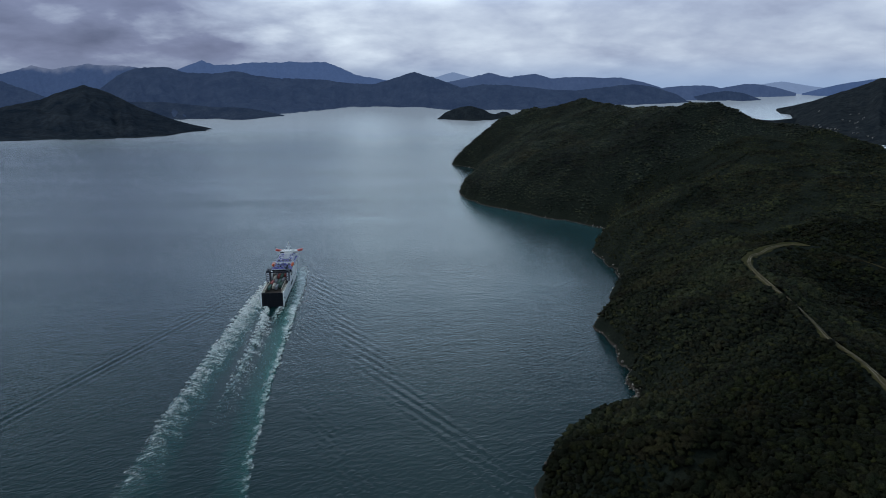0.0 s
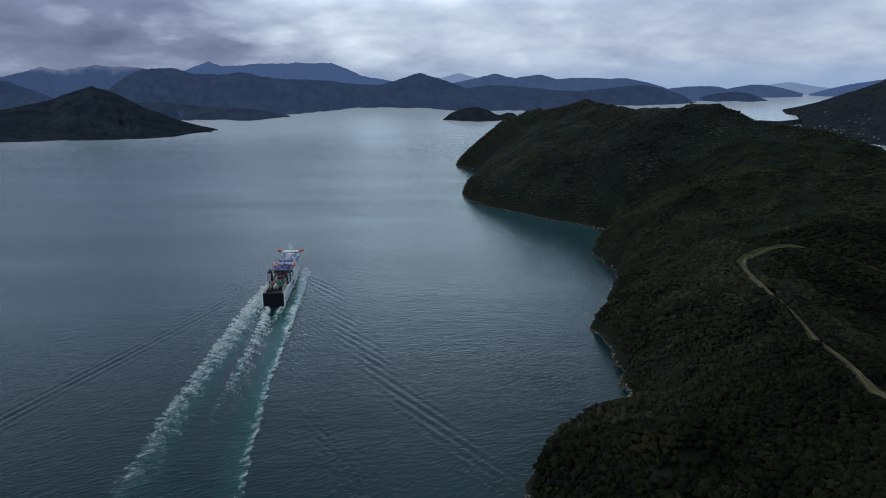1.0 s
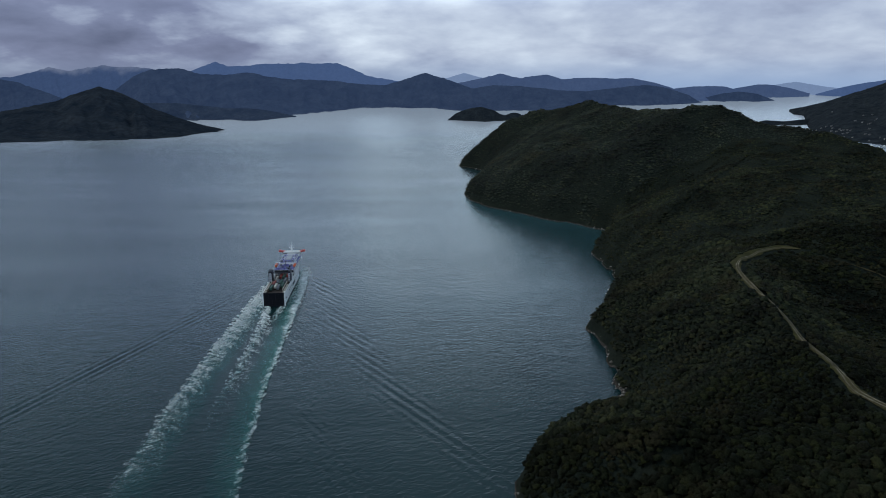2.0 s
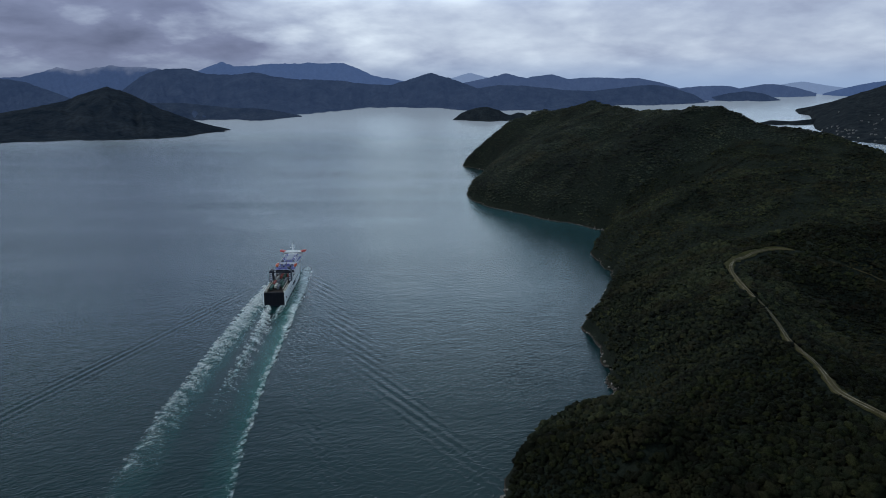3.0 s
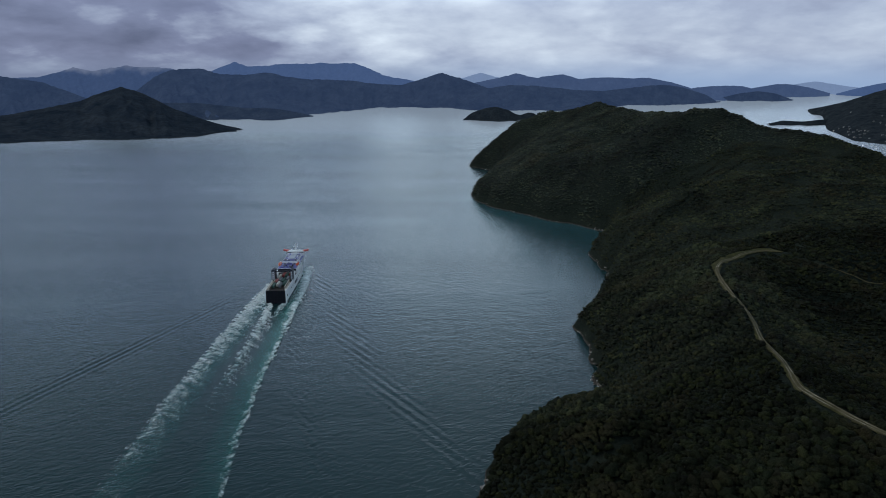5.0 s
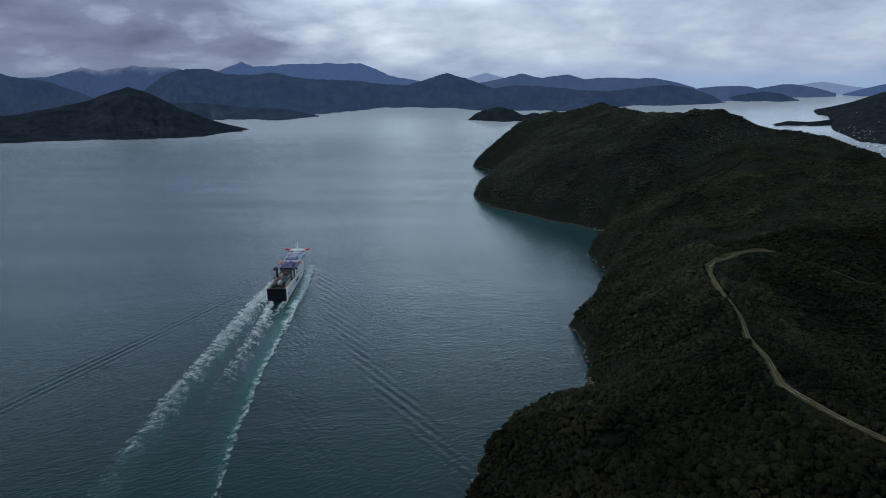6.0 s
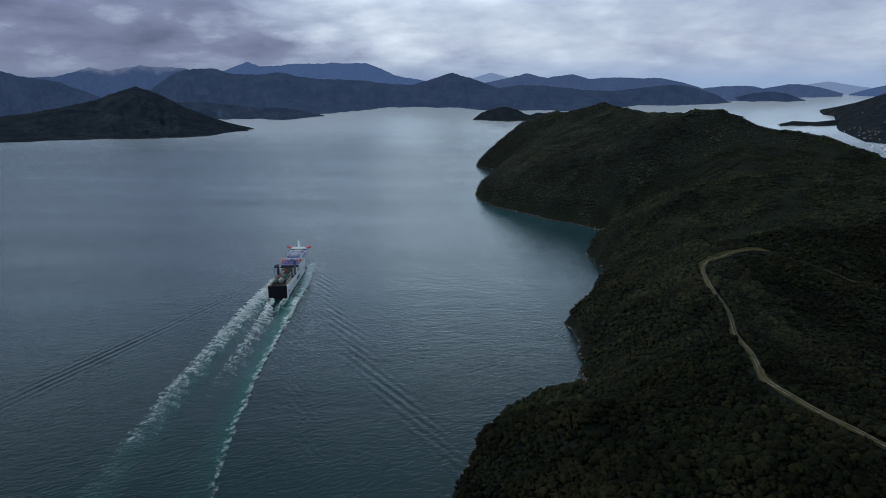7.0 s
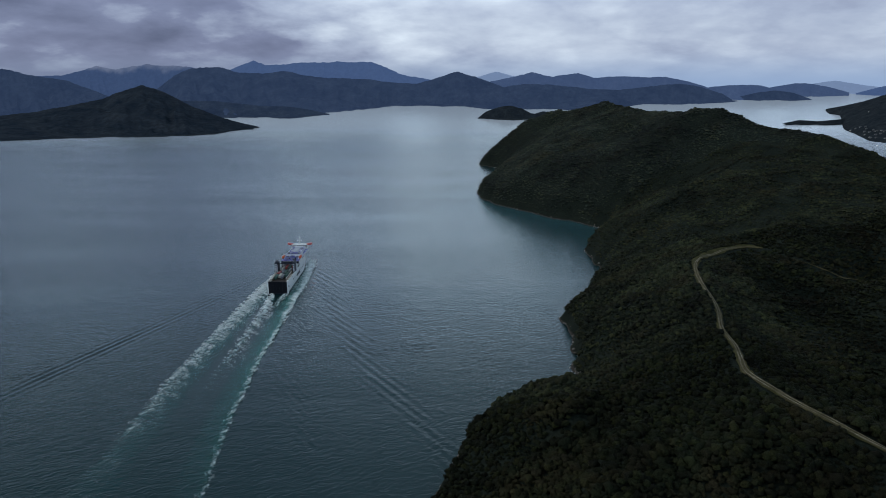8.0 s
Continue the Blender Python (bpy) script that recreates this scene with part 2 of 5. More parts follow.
c = p.ramp(p.noise(30, 5), (0.3, (0.0125, 0.0175, 0.0145)), (0.7, (0.022, 0.027, 0.0215)))
p.colour(p.mix(1.0, c, p.ramp(p.noise(2.0, 6, 0.7), (0.3, (0.4, 0.4, 0.4)), (0.7, (1.4, 1.4, 1.3))), "MULTIPLY"))
p.b.inputs["Specular IOR Level"].default_value = 0.03
p.bump(p.noise(2.2, 6, 0.7), 1.2)
# Bare rock and earth at the tide line.
axes = p.n.new("ShaderNodeSeparateXYZ")
p.l.new(p.place, axes.inputs[0])
bare = p.n.new("ShaderNodeMapRange")
bare.inputs["From Min"].default_value, bare.inputs["From Max"].default_value = 3.4, 2.0
p.l.new(p.math("ADD", axes.outputs["Z"], p.math("MULTIPLY", p.noise(9, 4, 0.6), 3.0)), bare.inputs["Value"])
stone = p.ramp(p.noise(2.2, 6, 0.7), (0.36, (0.025, 0.021, 0.018)), (0.58, (0.07, 0.06, 0.052)), (0.74, (0.24, 0.22, 0.20)))
p.colour(p.mix(bare.outputs[0], p.b.inputs["Base Color"].links[0].from_socket, stone))
FLOOR = p.m
BARK = worn("bark", (0.09, 0.07, 0.05), 0.9, 0, 0.4, 0.4)

p = Paint("track_gravel", 0.9)
c = p.ramp(p.noise(7, 5, 0.6), (0.3, (0.045, 0.038, 0.020)), (0.6, (0.075, 0.064, 0.036)), (0.8, (0.12, 0.105, 0.066)))
p.colour(p.mix(p.ramp(p.noise(1.6, 4), (0.45, (0, 0, 0)), (0.7, (0.6, 0.6, 0.6))), c, (0.085, 0.08, 0.034)))
p.bump(p.noise(0.5, 5), 0.1)
p.b.inputs["Specular IOR Level"].default_value = 0.05
GRAVEL = p.m
p = Paint("wheel_track", 0.9)
p.colour(p.ramp(p.noise(9, 5, 0.65), (0.4, (0.09, 0.077, 0.05)), (0.58, (0.17, 0.15, 0.11)), (0.74, (0.42, 0.39, 0.32))))
p.bump(p.noise(0.5, 5), 0.08)
p.b.inputs["Specular IOR Level"].default_value = 0.05
RUT = p.m
p = Paint("dry_grass", 0.95)
c = p.ramp(p.noise(5, 6, 0.65), (0.3, (0.026, 0.027, 0.012)), (0.6, (0.052, 0.050, 0.020)), (0.8, (0.090, 0.082, 0.034)))
p.colour(c)
p.bump(p.noise(0.6, 5), 0.25)
p.b.inputs["Specular IOR Level"].default_value = 0.05
GRASS = p.m
p = Paint("shore_rock", 0.8)
c = p.ramp(p.noise(3, 6, 0.65), (0.3, (0.06, 0.05, 0.045)), (0.5, (0.16, 0.145, 0.13)), (0.7, (0.42, 0.40, 0.37)))
p.colour(c)
p.bump(p.noise(0.8, 6), 0.2)
p.b.inputs["Specular IOR Level"].default_value = 0.05
ROCK = p.m


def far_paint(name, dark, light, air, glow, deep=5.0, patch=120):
    """Bush on a distant slope, tinted for haze; the backdrop's air light is added as emission."""
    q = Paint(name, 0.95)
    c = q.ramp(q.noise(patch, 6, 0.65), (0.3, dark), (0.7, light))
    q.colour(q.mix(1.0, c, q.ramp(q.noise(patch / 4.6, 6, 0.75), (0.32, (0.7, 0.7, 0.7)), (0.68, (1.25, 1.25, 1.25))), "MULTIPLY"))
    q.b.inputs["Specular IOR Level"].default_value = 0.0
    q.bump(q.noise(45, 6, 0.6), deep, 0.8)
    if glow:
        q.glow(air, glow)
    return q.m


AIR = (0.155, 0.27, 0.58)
# Hill and bay bush carry haze as a bluish base colour.
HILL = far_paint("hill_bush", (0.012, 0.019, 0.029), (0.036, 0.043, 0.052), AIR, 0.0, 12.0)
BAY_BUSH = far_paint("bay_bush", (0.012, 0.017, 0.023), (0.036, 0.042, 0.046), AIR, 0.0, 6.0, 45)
# The ranges give off the air light in front of them as emission.
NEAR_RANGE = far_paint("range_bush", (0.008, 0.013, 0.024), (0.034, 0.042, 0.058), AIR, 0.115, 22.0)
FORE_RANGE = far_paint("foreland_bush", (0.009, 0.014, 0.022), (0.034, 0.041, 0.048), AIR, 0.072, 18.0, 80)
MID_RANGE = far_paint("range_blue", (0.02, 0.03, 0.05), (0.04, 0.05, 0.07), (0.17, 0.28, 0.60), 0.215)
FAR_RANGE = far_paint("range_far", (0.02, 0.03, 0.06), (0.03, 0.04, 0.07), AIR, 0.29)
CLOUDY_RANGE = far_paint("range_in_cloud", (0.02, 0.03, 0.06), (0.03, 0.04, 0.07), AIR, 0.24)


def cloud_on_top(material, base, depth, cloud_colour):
    """Low cloud over the highest ground of the backdrop, painted on it as emission."""
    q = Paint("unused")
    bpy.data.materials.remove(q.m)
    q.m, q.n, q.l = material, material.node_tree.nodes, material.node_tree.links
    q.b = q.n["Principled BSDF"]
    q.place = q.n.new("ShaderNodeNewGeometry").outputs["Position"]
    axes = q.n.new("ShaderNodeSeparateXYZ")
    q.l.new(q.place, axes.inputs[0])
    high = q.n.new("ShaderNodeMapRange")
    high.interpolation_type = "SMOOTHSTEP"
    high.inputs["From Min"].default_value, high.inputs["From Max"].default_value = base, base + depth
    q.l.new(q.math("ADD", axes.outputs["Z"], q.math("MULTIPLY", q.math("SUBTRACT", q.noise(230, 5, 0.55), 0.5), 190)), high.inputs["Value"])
    # No cloud body is built: the upper slopes glow in its colour.
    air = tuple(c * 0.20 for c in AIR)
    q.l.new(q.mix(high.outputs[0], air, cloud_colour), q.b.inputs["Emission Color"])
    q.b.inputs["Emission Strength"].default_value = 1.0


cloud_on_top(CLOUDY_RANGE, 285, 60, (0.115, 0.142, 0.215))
# Palest haze: most of this range's colour is emission.
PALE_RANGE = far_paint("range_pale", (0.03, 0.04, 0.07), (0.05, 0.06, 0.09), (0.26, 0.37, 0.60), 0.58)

WHITE = worn("ship_white", (0.86, 0.86, 0.85), 0.4, 0, 0.06, 2.5, 0.10)
NAVY = worn("ship_navy", (0.012, 0.016, 0.030), 0.4, 0, 0.2, 2.5, 0.04)
BLACK = worn("ramp_black", (0.010, 0.011, 0.016), 0.55, 0, 0.3, 2.5, 0.03)
BLUE = worn("deck_blue", (0.13, 0.14, 0.37), 0.55, 0, 0.25)
RED = worn("wing_red", (0.50, 0.06, 0.055), 0.45, 0, 0.15)
ORANGE = worn("boat_orange", (0.75, 0.13, 0.04), 0.45, 0, 0.12)
RUST = worn("deck_brown", (0.034, 0.026, 0.023), 0.85, 0, 0.4)
PALE = worn("plate_pale", (0.50, 0.52, 0.56), 0.5, 0, 0.2)
GREY = worn("pipe_grey", (0.13, 0.14, 0.16), 0.5, 0, 0.25)
TAN = worn("coaming_tan", (0.20, 0.15, 0.115), 0.7, 0, 0.3)
GREEN = worn("tarp_green", (0.02, 0.075, 0.06), 0.6, 0, 0.3)
TRUCKRED = worn("truck_red", (0.24, 0.035, 0.032), 0.45, 0, 0.25)
CREAM = worn("trailer_cream", (0.46, 0.43, 0.37), 0.5, 0, 0.25)
BLACK.node_tree.nodes["Principled BSDF"].inputs["Specular IOR Level"].default_value = 0.12
NAVY.node_tree.nodes["Principled BSDF"].inputs["Specular IOR Level"].default_value = 0.25
TYRE = worn("tyre_rubber", (0.02, 0.02, 0.02), 0.85, 0, 0.3, 0.4)
GLASS = worn("dark_glass", (0.02, 0.025, 0.03), 0.08, 0, 0.1)
ROOF = worn("house_roof", (0.08, 0.08, 0.085), 0.7, 0, 0.2)
WALL = worn("house_wall", (0.16, 0.155, 0.145), 0.7, 0, 0.2)

# ---------------------------------------------------------------- building aids


def box(bm, x0, x1, y0, y1, z0, z1, bevel=0.0):
    made = bmesh.ops.create_cube(bm, size=1.0, matrix=Matrix.LocRotScale(
        ((x0 + x1) / 2, (y0 + y1) / 2, (z0 + z1) / 2), None, (x1 - x0, y1 - y0, z1 - z0)))
    if bevel:
        edges = {e for v in made["verts"] for e in v.link_edges}
        bmesh.ops.bevel(bm, geom=list(edges), offset=bevel, segments=2, affect="EDGES", profile=0.6)
    return made["verts"]


def rod(bm, a, b, r, sides=8, r2=None):
    a, b = Vector(a), Vector(b)
    turn = (b - a).to_track_quat("Z", "Y").to_matrix().to_4x4()
    bmesh.ops.create_cone(bm, cap_ends=True, segments=sides, radius1=r, radius2=r if r2 is None else r2,
                          depth=(b - a).length, matrix=Matrix.Translation((a + b) / 2) @ turn)


def part(name, bm, material, parent=None, label="", smooth=False):
    """Links a bmesh as one mesh object under a thing or a part."""
    me = bpy.data.meshes.new(name)
    bm.to_mesh(me)
    bm.free()
    me.materials.append(material)
    if smooth:
        me.polygons.foreach_set("use_smooth", [True] * len(me.polygons))
    ob = new(name, me)
    ob.parent = parent
    if label:
        ob["label"] = label
    return ob


def bulk(name, verts, faces, material, smooth=True):
    """One mesh object from arrays: all faces have the same number of corners."""
    verts, faces = np.asarray(verts, np.float32), np.asarray(faces, np.int32)
    me = bpy.data.meshes.new(name)
    k = faces.shape[1]
    me.vertices.add(len(verts))
    me.vertices.foreach_set("co", verts.ravel())
    me.loops.add(faces.size)
    me.loops.foreach_set("vertex_index", faces.ravel())
    me.polygons.add(len(faces))
    me.polygons.foreach_set("loop_start", np.arange(0, faces.size, k, dtype=np.int32))
    me.polygons.foreach_set("use_smooth", np.full(len(faces), smooth))
    me.update(calc_edges=True)
    me.materials.append(material)
    return new(name, me)


def sheet(nu, nv):
    """Quads of a grid of nu by nv points, stored row by row."""
    i = np.arange(nu * nv).reshape(nv, nu)
    return np.stack([i[:-1, :-1], i[:-1, 1:], i[1:, 1:], i[1:, :-1]], -1).reshape(-1, 4)

# ---------------------------------------------------------------- landform
# Shore of the bush-clad headland, walked from its near side round the two tips and back along the far bay.
SHORE = np.array([
    (40, 60), (46, 200), (56, 300), (64, 335), (73, 372), (92, 410), (128, 446), (158, 470), (173, 490), (167, 540),
    (176, 590), (180, 628), (206, 690), (241, 780), (252, 840), (244, 915), (282, 1000), (306, 1068), (262, 1125),
    (208, 1195), (140, 1280), (109, 1372), (95, 1455), (122, 1570), (172, 1800), (148, 1880), (106, 1955), (175, 2060),
    (420, 2060), (640, 1820), (740, 1520), (770, 1300), (800, 1100), (850, 900), (900, 700), (760, 300), (560, 60)], float)

# Crests: each a chain of (x, y, height).
CRESTS = [
    [(300, 60, 90), (268, 215, 82), (252, 262, 81), (240, 300, 80), (238, 340, 80), (248, 400, 78.5), (260, 459, 78.5), (273, 515, 77), (284, 568, 75), (312, 622, 74), (364, 652, 78.5), (432, 820, 86), (500, 1000, 125), (520, 1195, 187)],
    [(520, 1195, 188), (550, 1190, 166), (574, 1186, 161), (598, 1180, 160), (626, 1140, 157), (652, 1105, 154), (672, 1050, 142), (688, 1005, 136), (705, 955, 128), (745, 860, 92), (800, 760, 48)],
    [(520, 1195, 188), (478, 1215, 196), (458, 1320, 178), (462, 1520, 178), (464, 1700, 176), (428, 1800, 186), (365, 1845, 168), (295, 1880, 158), (222, 1912, 124), (146, 1940, 54), (108, 1955, 4)],
    [(470, 1600, 165), (320, 1500, 105), (190, 1440, 62), (96, 1440, 4)],
    [(216, 250, 80), (182, 330, 66), (140, 330, 57), (105, 350, 38)],
    [(256, 475, 73), (205, 515, 48), (185, 585, 18)],
    [(432, 820, 86), (340, 860, 46), (262, 905, 12)],
]


# Gullies: (chain of x, y and depth, width).
GULLIES = [
    ([(160, 500, 8), (176, 440, 20), (205, 430, 6)], 22),
    ([(120, 447, 10), (140, 440, 22), (160, 432, 14)], 17),
    ([(310, 1075, 14), (390, 1050, 42), (450, 1090, 20)], 55),
    ([(335, 480, 6), (370, 530, 20), (480, 590, 30), (640, 560, 30)], 36),
    ([(320, 440, 5), (420, 400, 22), (600, 330, 20)], 55),
]


def chain_gap(px, py, chain):
    """Distance from points to a chain of segments, and the height along the chain at the foot."""
    best = np.full(px.shape, 1e9)
    high = np.zeros(px.shape)
    for a, b in zip(chain[:-1], chain[1:]):
        dx, dy = b[0] - a[0], b[1] - a[1]
        u = np.clip(((px - a[0]) * dx + (py - a[1]) * dy) / (dx * dx + dy * dy), 0, 1)
        d = np.hypot(px - a[0] - u * dx, py - a[1] - u * dy)
        z = a[2] + u * (b[2] - a[2]) if len(a) > 2 else 0 * u
        near = d < best
        best, high = np.where(near, d, best), np.where(near, z, high)
    return best, high


def inside(px, py, ring):
    hit = np.zeros(px.shape, bool)
    for (ax, ay), (bx, by) in zip(ring, np.roll(ring, -1, 0)):
        cross = (ay > py) != (by > py)
        xs = ax + (py - ay) * (bx - ax) / (by - ay if by != ay else 1e-9)
        hit ^= cross & (px < xs)
    return hit


def hash2(ix, iy, seed):
    h = np.sin(ix * 127.1 + iy * 311.7 + seed * 74.7) * 43758.5453
    return h - np.floor(h)


def value_noise(px, py, size, seed=0):
    """Smooth noise from -1 to 1 with lumps of the given size in metres."""
    gx, gy = px / size, py / size
    ix, iy = np.floor(gx), np.floor(gy)
    fx, fy = gx - ix, gy - iy
    fx, fy = fx * fx * (3 - 2 * fx), fy * fy * (3 - 2 * fy)
    a = hash2(ix, iy, seed) * (1 - fx) + hash2(ix + 1, iy, seed) * fx
    b = hash2(ix, iy + 1, seed) * (1 - fx) + hash2(ix + 1, iy + 1, seed) * fx
    return 2 * (a * (1 - fy) + b * fy) - 1


def headland(px, py):
    """Ground height of the headland; below zero off shore."""
    px, py = np.asarray(px, float), np.asarray(py, float)
    wx = px + 7 * value_noise(px, py, 45, 3) + 3 * value_noise(px, py, 16, 4)
    wy = py + 7 * value_noise(px, py, 45, 5) + 3 * value_noise(px, py, 16, 6)
    ring = [tuple(p) for p in SHORE] + [tuple(SHORE[0])]
    off, _ = chain_gap(wx, wy, ring)
    land = inside(wx, wy, SHORE)
    total = np.zeros(px.shape)
    for i, chain in enumerate(CRESTS):
        gap, high = chain_gap(px, py, chain)
        rise = high * (off / (off + gap + 1e-6)) ** 0.6
        total = total + np.exp(rise / 5.0)
    z = 5.0 * np.log(total + 1e-9)
    z = np.maximum(z, 0) * np.clip(off / 12, 0, 1) ** 0.5
    gully = np.abs(value_noise(px, py, 95, 8)) * 14 + np.abs(value_noise(px, py, 38, 9)) * 6
    crest, _ = chain_gap(px, py, CRESTS[0][:10])
    z = z - (gully - 3) * np.clip(off / 70, 0, 1) * np.clip((crest - 15) / 60, 0.0, 1)
    for chain, wide in GULLIES:
        gap, deep = chain_gap(px, py, chain)
        z = z - deep * np.exp(-(gap / wide) ** 2)
    z = np.maximum(z, 0.6 + 0.05 * off)
    return np.where(land, z, -0.35 * off - 0.5)

# ---------------------------------------------------------------- the headland's ground
gx = np.arange(20, 1300, 5.0)
gy = np.concatenate([np.arange(40, 720, 4.0), np.arange(720, 2120, 10.0)])
X, Y = np.meshgrid(gx, gy)
Z = headland(X, Y)
Z = np.where(Z > 1, Z + 0.9 * np.clip((Y - 690) / 60, 0, 1), Z)
tagged(bulk("ground", np.stack([X, Y, Z], -1).reshape(-1, 3), sheet(len(gx), len(gy)), FLOOR),
       "steep headland ground under dark native bush", "ground", kind="structure")

# ---------------------------------------------------------------- the water
SHIP_AT, SHIP_TURN = (-141.5, 700.5), 2.8


def sea_rise(y):
    """The far sound lifts gently so that the whole of it fits within sight."""
    return 153 * (np.maximum(y - 3400, 0) / 1500) ** 1.35


def packet(px, py, line, wide, wave, crest, high):
    """A train of bow waves along a line of (x, y); the crests lie crest degrees from the ship's course."""
    ly, lx = [q[1] for q in line][::-1], [q[0] for q in line][::-1]
    off = px - np.interp(py, ly, lx)
    bend = value_noise(px, py, 60, 21)
    c, s = math.cos(radians(crest)), math.sin(radians(crest))
    phase = px * c + py * s + 1.2 * bend
    fade = np.exp(-((off + 3 * bend) / wide) ** 2) * np.clip((line[0][1] - py) / 30, 0, 1) * np.clip((py - 250) / 120, 0, 1)
    return high * np.cos(2 * math.pi * phase / wave) * fade * (0.75 + 0.3 * value_noise(px, py, 25, 22) + 0.3 * value_noise(px, py, 70, 23))


wx = np.concatenate([np.linspace(-7000, -900, 26), np.linspace(-860, -430, 60), np.arange(-424, 190, 2.0), np.linspace(200, 420, 26), np.linspace(450, 1200, 26), np.linspace(1300, 7000, 26)])
wy = np.concatenate([np.linspace(-3000, 100, 16), np.linspace(130, 290, 24), np.arange(294, 900, 2.0), np.linspace(905, 1500, 34), np.linspace(1530, 3400, 30), np.linspace(3440, 4900, 74)])
X, Y = np.meshgrid(wx, wy)
Z = sea_rise(Y)
waves = packet(X, Y, [(-122, 836), (-117, 809), (-63, 638), (-30, 547), (13, 463), (46, 399), (63, 367), (100, 290)], 15, 7.8, 36, 0.35)
waves += packet(X, Y, [(-165, 832), (-174, 785), (-204, 690), (-228, 600), (-257, 523), (-278, 445), (-330, 290)], 11, 7.2, -18.5, 0.29)
waves += packet(X, Y, [(-104, 690), (-89, 547), (-45, 413), (-21, 355), (0, 290)], 17, 6.0, 35, 0.28)
waves += packet(X, Y, [(-166, 700), (-190, 560), (-230, 420), (-262, 290)], 15, 6.5, -36, 0.09)
swell = 0.04 * value_noise(X, Y * 1.7, 9, 31) + 0.045 * value_noise(X * 0.8 + Y * 0.3, Y * 1.5 - X * 0.3, 5, 32)
Z = Z + (waves + swell) * np.clip((X + 424) / 60, 0, 1) * np.clip((190 - X) / 40, 0, 1) * np.clip((Y - 294) / 10, 0, 1) * np.clip((900 - Y) / 120, 0, 1)
split = int(np.searchsorted(wy, 2100.0))
near_sea = bulk("water", np.stack([X, Y, Z], -1)[:split + 1].reshape(-1, 3), sheet(len(wx), split + 1), WATER)
# The cove is shallow and its water greener.
shore_gap, _ = chain_gap(X[:split + 1], Y[:split + 1], [tuple(q) for q in SHORE])
shoal = np.exp(-shore_gap / 100) * np.exp(-((X[:split + 1] - 190) ** 2 + (Y[:split + 1] - 1200) ** 2) / 300 ** 2)
near_sea.data.attributes.new("shoal", "FLOAT", "POINT").data.foreach_set("value", shoal.ravel().astype(np.float32))
tagged(near_sea,
       "calm dark blue-green water of a sheltered sound", "water", kind="structure")
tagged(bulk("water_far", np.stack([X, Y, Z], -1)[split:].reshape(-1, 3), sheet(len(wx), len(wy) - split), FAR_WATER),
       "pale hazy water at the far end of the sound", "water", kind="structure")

# ---------------------------------------------------------------- far hills and ranges


def ridge_land(name, chain, material, label, category, seed, back=260, lumpy=1.0, step=7.0):
    """A hill or range: crest points are (x, y, height, y of the shore in front)."""
    c = np.array(chain, float)
    u = np.concatenate([[0], np.cumsum(np.hypot(np.diff(c[:, 0]), np.diff(c[:, 1])))])
    n = max(24, int(u[-1] / step))
    s = np.linspace(0, u[-1], n)
    x, yc, zc, yb = (np.interp(s, u, c[:, k]) for k in range(4))
    soft = np.array([1, 2, 3, 2, 1]) / 9.0
    zc = np.convolve(np.pad(zc, 2, mode="edge"), soft, "valid")
    yb = np.convolve(np.pad(yb, 2, mode="edge"), soft, "valid")
    tall = np.maximum(zc - sea_rise(yc), 4)
    zc = zc + 0.02 * tall * value_noise(s, s * 0 + seed, 60, seed) + 0.012 * tall * value_noise(s, s * 0, 22, seed + 1) + np.minimum(0.008 * tall, 1.2) * value_noise(s, s * 0, 11, seed + 8)
    yb = yb + 24 * value_noise(s, s * 0, 120, seed + 2) + 14 * value_noise(s, s * 0, 40, seed + 3) + 6 * value_noise(s, s * 0, 18, seed + 9)
    # The land runs out to a point at both ends.
    run_out = np.clip(np.minimum(s, u[-1] - s) / min(260, 0.3 * u[-1]), 0, 1) ** 0.6
    yb = yc - 12 - (yc - 12 - yb) * run_out
    rows = []
    m = 40
    for j in range(m + 1):
        v = j / m
        y = yb + (yc - yb) * v
        wob = x + 40 * v * value_noise(s, y, 190, seed + 4)
        run = np.abs(value_noise(wob, y * 0.35, 150, seed + 5)) * 0.75 + np.abs(value_noise(wob, y * 0.5, 55, seed + 6)) * 0.35
        foot = sea_rise(y * 0 + yb) - 3
        form = v ** 0.85
        z = foot + (zc - foot) * form - lumpy * tall * 0.8 * run * v * (1 - v) * 1.6 + lumpy * 0.02 * tall * value_noise(wob, y, 30, seed + 7) * min(1, 3 * (1 - v))
        z = np.maximum(z, sea_rise(y) + 1 + 5 * run_out) if j > 1 else z
        rows.append(np.stack([40 + (x - 40) * y / yc, y, z], -1))
    for v in (0.25, 0.6, 1.0):
        y = np.minimum(yc + back * v, 4895)
        rows.append(np.stack([x, y, np.maximum(zc - (zc - sea_rise(yc) + 6) * v ** 1.2, sea_rise(yc) - 6)], -1))
    pts = np.stack(rows).reshape(-1, 3)
    return tagged(bulk(name, pts, sheet(n, len(rows)), material), label, category, kind="structure")


ridge_land("hill", [(-2765, 3300, 2, 2500), (-2385, 3350, 47, 2600), (-2137, 3400, 77, 2680), (-1996, 3450, 103, 2740), (-1842, 3540, 142, 2790), (-1741, 3580, 183, 2810), (-1660, 3600, 211, 2830), (-1553, 3580, 183, 2860), (-1368, 3500, 109, 2920), (-1205, 3430, 60, 3020), (-1063, 3370, 19, 3160), (-988, 3330, 4, 3240)],
           HILL, "dark bush-covered conical hill rising from the sound", "hill", 14, 300)
